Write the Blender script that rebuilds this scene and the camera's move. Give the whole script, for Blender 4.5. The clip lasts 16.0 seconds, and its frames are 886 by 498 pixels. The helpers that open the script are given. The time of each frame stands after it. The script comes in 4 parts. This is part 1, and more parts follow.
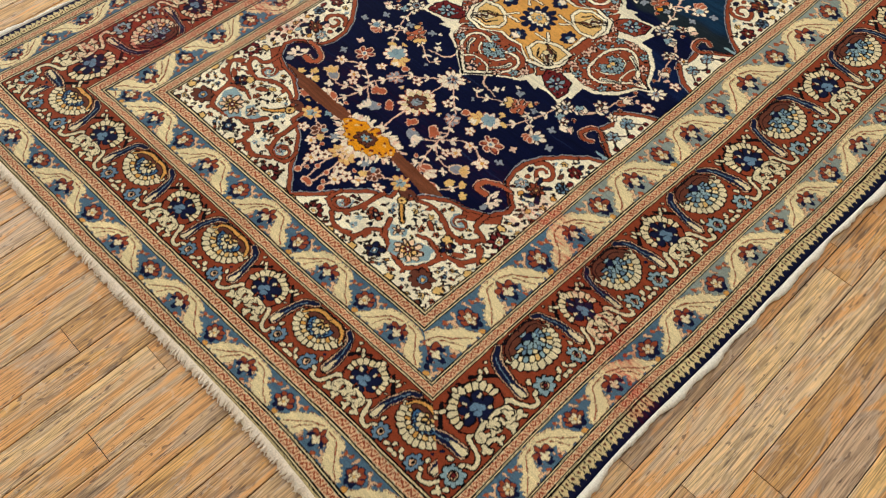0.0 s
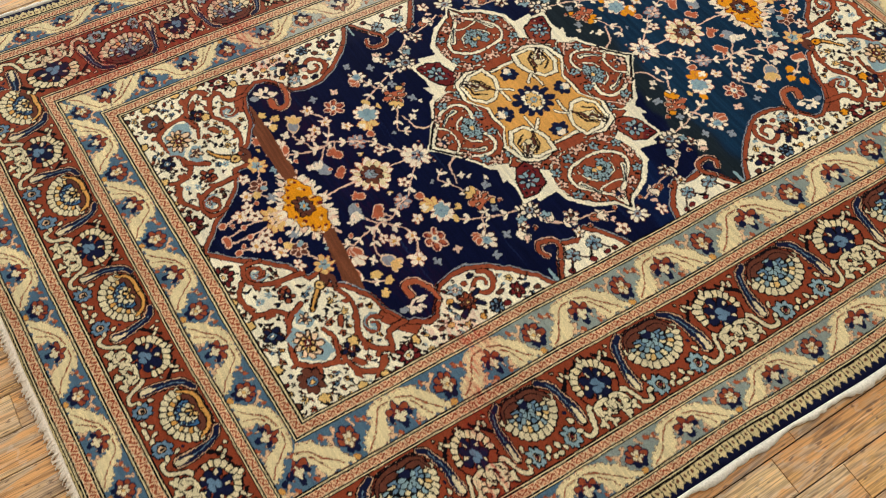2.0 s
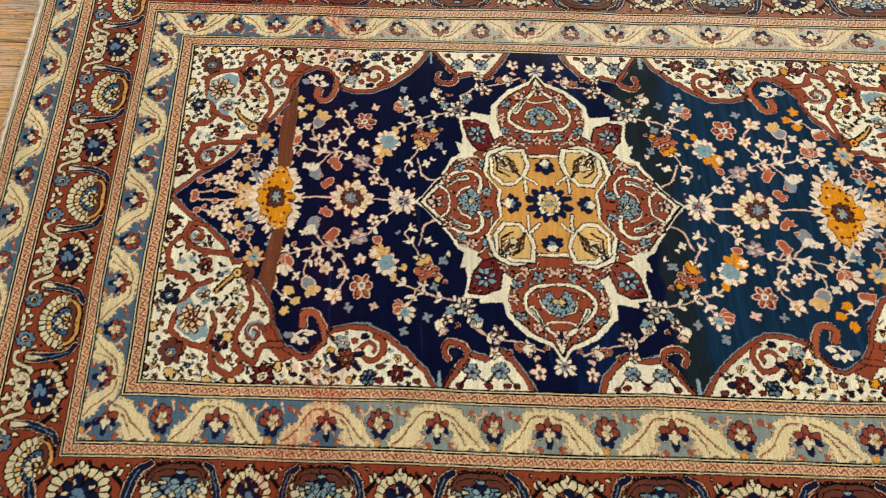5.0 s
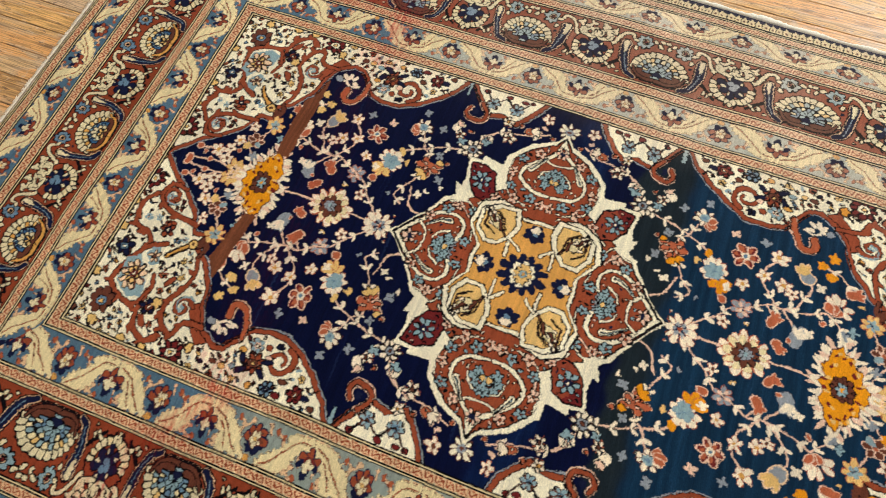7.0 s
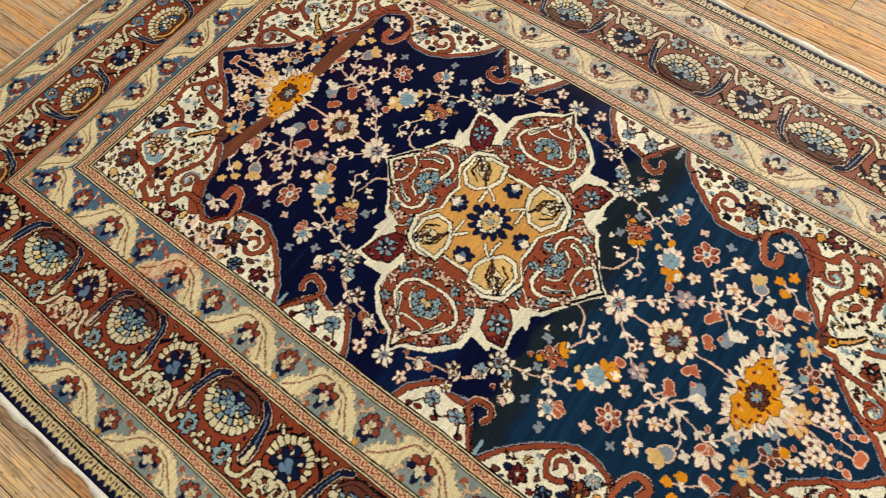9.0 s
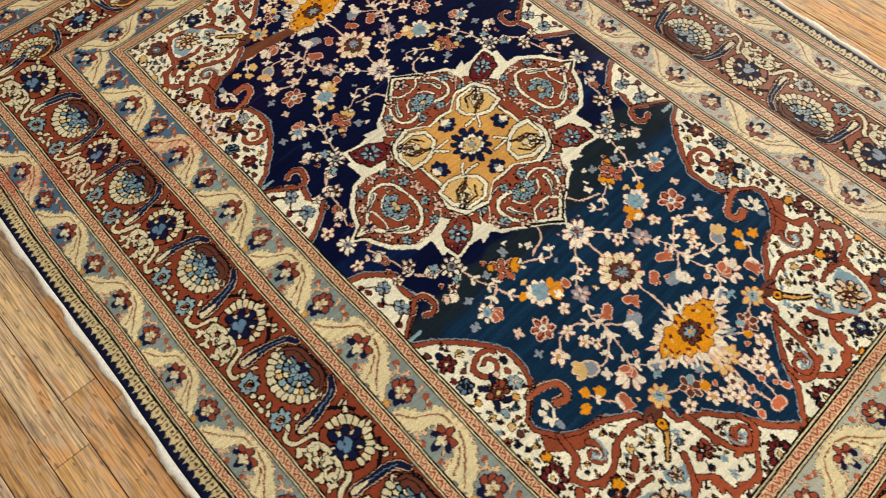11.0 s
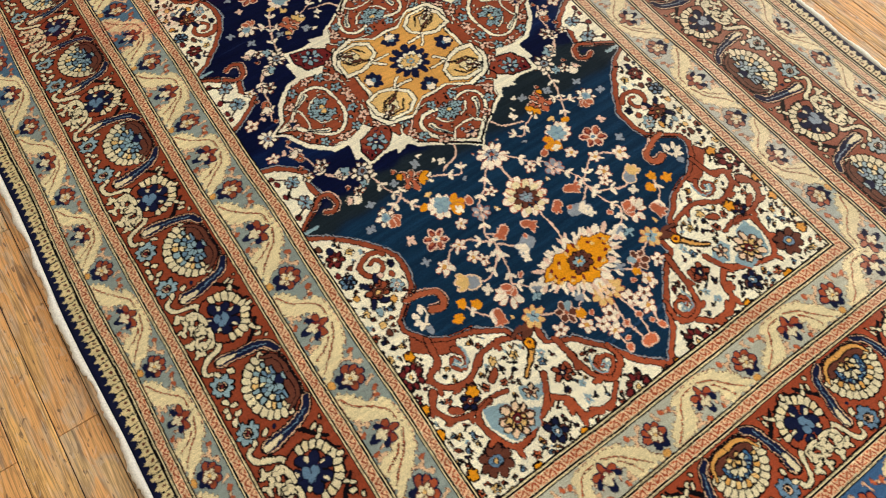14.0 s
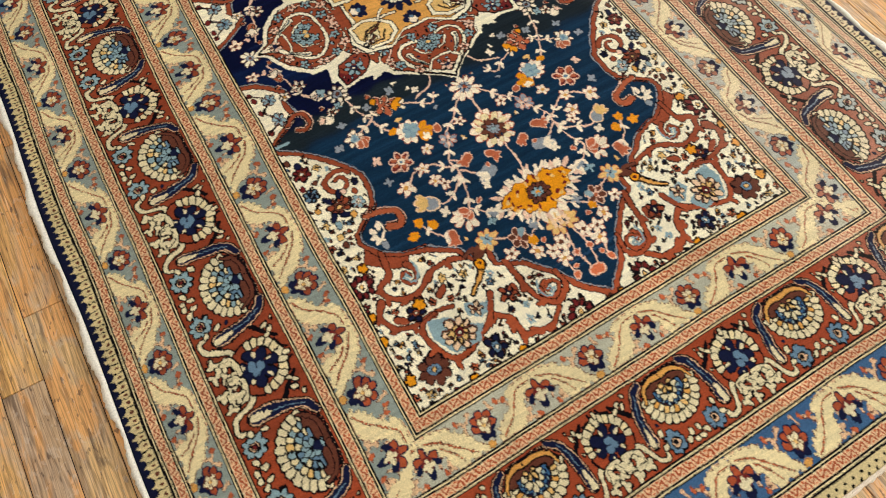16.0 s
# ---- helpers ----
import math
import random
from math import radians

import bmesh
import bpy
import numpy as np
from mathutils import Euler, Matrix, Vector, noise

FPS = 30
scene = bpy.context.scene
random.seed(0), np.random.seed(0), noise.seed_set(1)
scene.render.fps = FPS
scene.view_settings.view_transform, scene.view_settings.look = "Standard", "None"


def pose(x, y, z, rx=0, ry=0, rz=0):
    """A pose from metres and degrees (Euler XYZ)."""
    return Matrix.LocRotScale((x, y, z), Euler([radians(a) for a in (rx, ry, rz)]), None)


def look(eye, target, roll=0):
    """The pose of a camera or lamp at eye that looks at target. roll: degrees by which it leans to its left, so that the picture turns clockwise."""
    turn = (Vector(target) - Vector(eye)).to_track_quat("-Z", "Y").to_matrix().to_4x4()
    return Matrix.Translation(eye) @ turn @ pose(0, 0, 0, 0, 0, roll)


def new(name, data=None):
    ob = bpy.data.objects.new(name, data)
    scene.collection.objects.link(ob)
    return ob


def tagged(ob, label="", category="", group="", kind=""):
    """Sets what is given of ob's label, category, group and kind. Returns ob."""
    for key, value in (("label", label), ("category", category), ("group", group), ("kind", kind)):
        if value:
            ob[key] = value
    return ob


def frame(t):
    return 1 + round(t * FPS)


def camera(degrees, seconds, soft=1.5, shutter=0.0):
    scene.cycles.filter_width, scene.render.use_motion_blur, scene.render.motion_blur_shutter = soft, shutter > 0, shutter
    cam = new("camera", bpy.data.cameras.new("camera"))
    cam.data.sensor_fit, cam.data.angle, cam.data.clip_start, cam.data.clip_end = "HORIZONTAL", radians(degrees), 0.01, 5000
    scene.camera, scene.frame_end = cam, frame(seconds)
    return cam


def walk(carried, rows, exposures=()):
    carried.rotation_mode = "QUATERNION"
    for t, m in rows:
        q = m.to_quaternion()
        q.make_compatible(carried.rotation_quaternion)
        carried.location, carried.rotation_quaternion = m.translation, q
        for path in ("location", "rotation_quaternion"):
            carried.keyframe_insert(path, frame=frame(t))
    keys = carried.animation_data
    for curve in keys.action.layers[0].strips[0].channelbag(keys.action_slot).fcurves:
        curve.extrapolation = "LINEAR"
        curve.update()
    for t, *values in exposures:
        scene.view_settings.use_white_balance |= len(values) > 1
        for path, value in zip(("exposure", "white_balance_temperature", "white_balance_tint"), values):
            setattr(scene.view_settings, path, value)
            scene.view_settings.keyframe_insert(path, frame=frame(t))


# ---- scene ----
cam = camera(56.5, 16.0, soft=0.8)
PATH = [
    (0, (-1.029, -0.77, 1.164), (-0.272, -0.031, -0.533), 2.5),
    (0.5, (-0.959, -0.756, 1.165), (-0.222, 0.007, -0.531), 2.7),
    (1, (-0.826, -0.774, 1.189), (-0.162, -0.005, -0.534), 2.3),
    (1.5, (-0.753, -0.791, 1.173), (-0.132, 0.017, -0.548), 2.7),
    (2, (-0.667, -0.75, 1.152), (-0.111, 0.097, -0.573), 2.9),
    (2.5, (-0.54, -0.714, 1.144), (-0.067, 0.161, -0.592), 3.1),
    (3, (-0.44, -0.73, 1.127), (-0.048, 0.192, -0.604), 2.9),
    (3.5, (-0.385, -0.757, 1.118), (-0.088, 0.19, -0.618), 2.7),
    (4, (-0.331, -0.781, 1.168), (-0.133, 0.179, -0.575), 2.3),
    (4.2, (-0.299, -0.769, 1.178), (-0.145, 0.193, -0.568), 2.0),
    (6.3, (0.029, -0.713, 1.18), (-0.236, 0.219, -0.569), -0.5),
    (6.5, (0.052, -0.685, 1.178), (-0.248, 0.237, -0.571), -0.6),
    (7, (0.119, -0.589, 1.147), (-0.264, 0.304, -0.601), -1.0),
    (7.5, (0.184, -0.565, 1.141), (-0.267, 0.294, -0.608), -1.1),
    (8, (0.266, -0.607, 1.166), (-0.253, 0.22, -0.58), -1.6),
    (8.2, (0.3, -0.623, 1.184), (-0.242, 0.191, -0.561), -1.6),
    (10.3, (0.563, -0.567, 1.136), (-0.222, 0.126, -0.568), -3.4),
    (10.5, (0.597, -0.589, 1.144), (-0.197, 0.096, -0.559), -3.3),
    (11, (0.661, -0.625, 1.146), (-0.144, 0.038, -0.56), -2.9),
    (11.5, (0.695, -0.597, 1.139), (-0.129, 0.045, -0.567), -2.9),
    (12, (0.724, -0.54, 1.111), (-0.11, 0.088, -0.595), -2.2),
    (12.5, (0.771, -0.497, 1.108), (-0.069, 0.1, -0.606), -2.2),
    (13, (0.817, -0.477, 1.105), (-0.029, 0.098, -0.614), -1.8),
    (13.5, (0.843, -0.479, 1.093), (-0.009, 0.073, -0.63), -1.7),
    (14, (0.894, -0.502, 1.101), (0.038, 0.028, -0.627), -1.9),
    (14.5, (0.964, -0.563, 1.103), (0.105, -0.046, -0.628), -1.7),
    (15, (1.019, -0.59, 1.109), (0.161, -0.089, -0.626), -1.5),
    (15.5, (1.028, -0.558, 1.095), (0.183, -0.076, -0.652), -0.9),
    (16, (1.038, -0.47, 1.08), (0.169, -0.007, -0.662), -1.1),
]
walk(cam, [(t, look(eye, target, roll)) for t, eye, target, roll in PATH])

# ---- world, sun, lights ----
world = bpy.data.worlds.new("sky")
scene.world = world
world.use_nodes = True
wn = world.node_tree.nodes
sky = wn.new("ShaderNodeTexSky")
sky.sky_type, sky.sun_disc = "NISHITA", False
sky.sun_elevation, sky.sun_rotation = radians(40), radians(20)
wn["Background"].inputs[1].default_value = 0.12
world.node_tree.links.new(sky.outputs[0], wn["Background"].inputs[0])


def area_lamp(name, x, y, z, target, width, height, watts, color):
    data = bpy.data.lights.new(name, "AREA")
    data.shape, data.size, data.size_y = "RECTANGLE", width, height
    data.energy, data.color = watts, color
    ob = new(name, data)
    ob.matrix_world = look((x, y, z), target)
    return ob


# daylight in the two window openings, and unseen ceiling panels added as fill
area_lamp("window_light", -1.3, 3.02, 1.75, (-1.3, 0, 0.6), 1.5, 1.5, 38, (0.91, 0.975, 1.0))
area_lamp("window_light", 1.5, 3.02, 1.75, (1.5, 0, 0.6), 1.5, 1.5, 94, (0.91, 0.975, 1.0))
CEIL = 2.9
area_lamp("ceiling_fill", -1.2, -0.3, CEIL - 0.07, (-1.2, -0.3, 0), 1.1, 0.55, 9.5, (1.0, 0.97, 0.92))
area_lamp("ceiling_fill", 1.2, -0.3, CEIL - 0.07, (1.2, -0.3, 0), 1.1, 0.55, 9.5, (1.0, 0.97, 0.92))


# ---- materials ----
def lin(r, g, b):
    return tuple(((c / 255 + 0.055) / 1.055) ** 2.4 if c > 10 else c / 255 / 12.92 for c in (r, g, b))


def material(name, rough=0.6, metal=0.0):
    m = bpy.data.materials.new(name)
    m.use_nodes = True
    nt = m.node_tree
    bsdf = nt.nodes["Principled BSDF"]
    bsdf.inputs["Roughness"].default_value = rough
    bsdf.inputs["Metallic"].default_value = metal
    return m, nt, bsdf


def node(nt, kind, **values):
    n = nt.nodes.new(kind)
    for key, value in values.items():
        n.inputs[key].default_value = value
    return n


def ramp(nt, source, stops):
    n = nt.nodes.new("ShaderNodeValToRGB")
    while len(n.color_ramp.elements) < len(stops):
        n.color_ramp.elements.new(0.5)
    for e, (at, color) in zip(n.color_ramp.elements, stops):
        e.position, e.color = at, (*color, 1)
    nt.links.new(source, n.inputs[0])
    return n.outputs[0]


def mix(nt, a, b, factor, blend="MIX"):
    n = nt.nodes.new("ShaderNodeMix")
    n.data_type, n.blend_type = "RGBA", blend
    for socket, value in ((n.inputs[0], factor), (n.inputs[6], a), (n.inputs[7], b)):
        if isinstance(value, bpy.types.NodeSocket):
            nt.links.new(value, socket)
        else:
            socket.default_value = value if isinstance(value, float) else (*value, 1)
    return n.outputs[2]


def bump(nt, bsdf, height, strength, distance):
    n = node(nt, "ShaderNodeBump", Strength=strength, Distance=distance)
    nt.links.new(height, n.inputs["Height"])
    nt.links.new(n.outputs[0], bsdf.inputs["Normal"])


def coords(nt, scale, source="Object"):
    tc = nt.nodes.new("ShaderNodeTexCoord")
    mp = node(nt, "ShaderNodeMapping", Scale=scale)
    nt.links.new(tc.outputs[source], mp.inputs[0])
    return mp.outputs[0]


def pile_material():
    """Wool pile: dyed knots, worn rows across the weft, lustre."""
    m, nt, bsdf = material("wool_pile", 0.85)
    at = nt.nodes.new("ShaderNodeAttribute")
    at.attribute_name = "dye"
    fine = node(nt, "ShaderNodeTexNoise", Scale=1.0, Detail=3.0)
    nt.links.new(coords(nt, (900, 420, 900)), fine.inputs["Vector"])
    rows = node(nt, "ShaderNodeTexNoise", Scale=1.0, Detail=4.0)
    nt.links.new(coords(nt, (170, 5, 1)), rows.inputs["Vector"])
    wide = node(nt, "ShaderNodeTexNoise", Scale=5.0, Detail=4.0)
    c = mix(nt, at.outputs[0], ramp(nt, fine.outputs[0], ((0.3, (0.55,) * 3), (0.7, (1.35,) * 3))), 0.55, "MULTIPLY")
    c = mix(nt, c, ramp(nt, rows.outputs[0], ((0.35, (0.75, 0.75, 0.76)), (0.65, (1.2, 1.18, 1.15)))), 0.5, "MULTIPLY")
    c = mix(nt, c, ramp(nt, wide.outputs[0], ((0.35, (0.86, 0.85, 0.84)), (0.65, (1.1, 1.1, 1.08)))), 0.7, "MULTIPLY")
    nt.links.new(c, bsdf.inputs["Base Color"])
    bsdf.inputs["Specular IOR Level"].default_value = 0.04
    bsdf.inputs["Sheen Weight"].default_value = 0.01
    bsdf.inputs["Sheen Roughness"].default_value = 0.45
    bump(nt, bsdf, fine.outputs[0], 0.5, 0.0012)
    return m


def cord_material(name, color):
    m, nt, bsdf = material(name, 0.9)
    n = node(nt, "ShaderNodeTexNoise", Scale=1.0, Detail=4.0)
    nt.links.new(coords(nt, (350, 350, 350)), n.inputs["Vector"])
    dark = tuple(c * 0.78 for c in color)
    nt.links.new(ramp(nt, n.outputs[0], ((0.3, dark), (0.6, color))), bsdf.inputs["Base Color"])
    bump(nt, bsdf, n.outputs[0], 0.6, 0.002)
    return m


def wood_material():
    """Old varnished strip flooring, worn through to grey in places."""
    m, nt, bsdf = material("old_strip_wood", 0.45)
    info = nt.nodes.new("ShaderNodeObjectInfo")
    geo = nt.nodes.new("ShaderNodeNewGeometry")
    seed = nt.nodes.new("ShaderNodeMath")
    seed.operation = "ADD"
    nt.links.new(info.outputs["Random"], seed.inputs[0])
    nt.links.new(geo.outputs["Random Per Island"], seed.inputs[1])
    wrap = nt.nodes.new("ShaderNodeMath")
    wrap.operation = "FRACT"
    nt.links.new(seed.outputs[0], wrap.inputs[0])
    far = nt.nodes.new("ShaderNodeMath")
    far.operation = "MULTIPLY"
    far.inputs[1].default_value = 37.0
    nt.links.new(wrap.outputs[0], far.inputs[0])

    def streaks(scale, detail=5.0, distort=0.6):
        n = nt.nodes.new("ShaderNodeTexNoise")
        n.noise_dimensions = "4D"
        n.inputs["Scale"].default_value, n.inputs["Detail"].default_value = 1.0, detail
        n.inputs["Distortion"].default_value = distort
        nt.links.new(coords(nt, scale), n.inputs["Vector"])
        nt.links.new(far.outputs[0], n.inputs["W"])
        return n.outputs[0]

    tone = ramp(nt, wrap.outputs[0], ((0.0, lin(192, 146, 90)), (0.18, lin(222, 174, 106)), (0.36, lin(184, 154, 122)), (0.55, lin(236, 194, 122)), (0.72, lin(198, 168, 138)), (0.88, lin(242, 208, 150)), (1.0, lin(190, 152, 108))))
    grain = streaks((14, 230, 60), 6.0, 1.2)
    c = mix(nt, tone, ramp(nt, grain, ((0.34, (0.4, 0.34, 0.3)), (0.5, (1, 1, 1)), (0.66, (1.2, 1.18, 1.12)))), 0.8, "MULTIPLY")
    worn = ramp(nt, streaks((4, 18, 20), 8.0, 1.5), ((0.45, (0, 0, 0)), (0.53, (1, 1, 1))))
    c = mix(nt, c, lin(198, 174, 150), mix(nt, (0, 0, 0), worn, 0.55))
    amber = ramp(nt, streaks((4, 17, 20), 10.0, 1.6), ((0.51, (0, 0, 0)), (0.57, (1, 1, 1))))
    c = mix(nt, c, lin(228, 160, 76), mix(nt, (0, 0, 0), amber, 0.66))
    flecks = ramp(nt, streaks((60, 160, 60), 3.0, 0.3), ((0.62, (0, 0, 0)), (0.68, (1, 1, 1))))
    c = mix(nt, c, lin(92, 66, 52), mix(nt, (0, 0, 0), flecks, 0.7))
    dark = ramp(nt, streaks((8, 70, 30), 7.0, 1.0), ((0.58, (0, 0, 0)), (0.68, (1, 1, 1))))
    c = mix(nt, c, lin(84, 64, 52), mix(nt, (0, 0, 0), dark, 0.72))
    pale = ramp(nt, streaks((22, 300, 30), 4.0, 0.4), ((0.62, (0, 0, 0)), (0.7, (1, 1, 1))))
    c = mix(nt, c, lin(238, 222, 196), mix(nt, (0, 0, 0), pale, 0.34))
    # year rings of the sawn board
    rings = nt.nodes.new("ShaderNodeTexWave")
    rings.bands_direction = "Y"
    for key, value in (("Scale", 1.0), ("Distortion", 18.0), ("Detail", 3.0), ("Detail Scale", 1.4)):
        rings.inputs[key].default_value = value
    shift = nt.nodes.new("ShaderNodeVectorMath")
    shift.operation = "ADD"
    nt.links.new(coords(nt, (2.2, 44, 3)), shift.inputs[0])
    nt.links.new(far.outputs[0], shift.inputs[1])
    nt.links.new(shift.outputs[0], rings.inputs["Vector"])
    c = mix(nt, c, ramp(nt, rings.outputs[0], ((0.06, (0.5, 0.44, 0.4)), (0.32, (1, 1, 1)), (0.9, (1.14, 1.12, 1.08)))), 0.6, "MULTIPLY")
    fine = streaks((40, 900, 60), 3.0, 0.2)
    c = mix(nt, c, ramp(nt, fine, ((0.35, (0.7, 0.66, 0.62)), (0.55, (1.08, 1.07, 1.05)))), 0.6, "MULTIPLY")
    # scuffs where the varnish has gone, pale with ragged rims
    scuff = ramp(nt, streaks((34, 60, 60), 10.0, 2.0), ((0.6, (0, 0, 0)), (0.64, (1, 1, 1))))
    c = mix(nt, c, lin(226, 210, 192), mix(nt, (0, 0, 0), scuff, 0.22))
    knots = nt.nodes.new("ShaderNodeTexVoronoi")
    nt.links.new(coords(nt, (3.4, 17, 3)), knots.inputs["Vector"])
    spot = ramp(nt, knots.outputs["Distance"], ((0.05, (1, 1, 1)), (0.12, (0, 0, 0))))
    c = mix(nt, c, lin(84, 60, 46), mix(nt, (0, 0, 0), spot, 0.7))
    nt.links.new(c, bsdf.inputs["Base Color"])
    rough = nt.nodes.new("ShaderNodeMapRange")
    rough.inputs[3].default_value, rough.inputs[4].default_value = 0.32, 0.6
    nt.links.new(grain, rough.inputs[0])
    nt.links.new(rough.outputs[0], bsdf.inputs["Roughness"])
    bump(nt, bsdf, grain, 0.25, 0.0012)
    return m


def plain_material(name, color, rough):
    m, nt, bsdf = material(name, rough)
    n = node(nt, "ShaderNodeTexNoise", Scale=6.0, Detail=6.0)
    nt.links.new(ramp(nt, n.outputs[0], ((0.3, tuple(c * 0.9 for c in color)), (0.7, color))), bsdf.inputs["Base Color"])
    bump(nt, bsdf, n.outputs[0], 0.1, 0.002)
    return m


WOOL = pile_material()
COTTON = cord_material("undyed_cotton", lin(244, 236, 218))
WARP = cord_material("knotted_warp_ends", lin(255, 240, 218))
WOOD = wood_material()
PLASTER = plain_material("wall_plaster", (0.6, 0.59, 0.57), 0.9)
GAP = plain_material("floor_gap", (0.03, 0.02, 0.014), 0.9)
FRAME = plain_material("painted_wood", (0.7, 0.68, 0.64), 0.5)
LAMP, lnt, lb = material("fill_diffuser", 0.4)
lb.inputs["Base Color"].default_value = (0.8, 0.8, 0.78, 1)
lb.inputs["Emission Color"].default_value = (1, 0.93, 0.84, 1)
lb.inputs["Emission Strength"].default_value = 3.0


# ---- mesh helpers ----
def mesh_of(name, bm, mat):
    me = bpy.data.meshes.new(name)
    bm.to_mesh(me)
    bm.free()
    me.materials.append(mat)
    return me


def part(name, bm, mat, parent, label=""):
    ob = new(name, mesh_of(name, bm, mat) if isinstance(bm, bmesh.types.BMesh) else bm)
    ob.parent = parent
    return tagged(ob, label)


def box(bm, x0, y0, z0, x1, y1, z1):
    r = bmesh.ops.create_cube(bm, size=1)
    bmesh.ops.scale(bm, vec=(x1 - x0, y1 - y0, z1 - z0), verts=r["verts"])
    bmesh.ops.translate(bm, vec=((x0 + x1) / 2, (y0 + y1) / 2, (z0 + z1) / 2), verts=r["verts"])
    return bm


def boxes(name, mat, *dims):
    bm = bmesh.new()
    for d in dims:
        box(bm, *d)
    return new(name, mesh_of(name, bm, mat))


# ---- the room that closes the place ----
X0, X1, Y0, Y1 = -3.2, 3.2, -2.6, 3.0
tagged(boxes("wall_west", PLASTER, (X0 - 0.15, Y0, 0, X0, Y1, CEIL)), "plain off-white plaster wall", "wall", kind="structure")
tagged(boxes("wall_east", PLASTER, (X1, Y0, 0, X1 + 0.15, Y1, CEIL)), "plain off-white plaster wall", "wall", kind="structure")
tagged(boxes("wall_south", PLASTER, (X0, Y0 - 0.15, 0, X1, Y0, CEIL)), "plain off-white plaster wall", "wall", kind="structure")
tagged(boxes("wall_north", PLASTER, (X0, Y1, 0, X1, Y1 + 0.15, 0.95), (X0, Y1, 2.55, X1, Y1 + 0.15, CEIL), (X0, Y1, 0.95, -2.1, Y1 + 0.15, 2.55), (-0.5, Y1, 0.95, 0.7, Y1 + 0.15, 2.55), (2.3, Y1, 0.95, X1, Y1 + 0.15, 2.55)), "plain off-white plaster wall with two window openings", "wall", kind="structure")
tagged(boxes("ceiling", PLASTER, (X0, Y0, CEIL, X1, Y1, CEIL + 0.15)), "plain off-white ceiling", "ceiling", kind="structure")
tagged(boxes("ground", GAP, (X0 - 0.15, Y0 - 0.15, -0.2, X1 + 0.15, Y1 + 0.15, -0.0035)), "dark subfloor below the boards", "subfloor", kind="structure")


# ---- the rug's drawing: a cartoon in dye numbers, as a weaver keeps it ----
DYES = {
    "ground": (6, 10, 36), "cream": (238, 228, 198), "rust": (146, 70, 44), "black": (12, 9, 14), "navy": (20, 24, 52),
    "sky": (136, 162, 168), "blue": (58, 98, 138), "gold": (224, 182, 112), "orange": (222, 144, 24), "wine": (108, 34, 34),
    "brown": (98, 54, 40), "peach": (232, 198, 160), "slate": (100, 128, 150), "grey": (140, 146, 152), "leaf": (226, 208, 160),
    "pink": (226, 188, 162), "ochre": (212, 154, 78), "beige": (212, 192, 142), "ivory": (238, 222, 194), "sienna": (170, 88, 56),
}
DYE = {name: n for n, name in enumerate(DYES)}
TABLE = np.array([lin(*rgb) for rgb in DYES.values()])


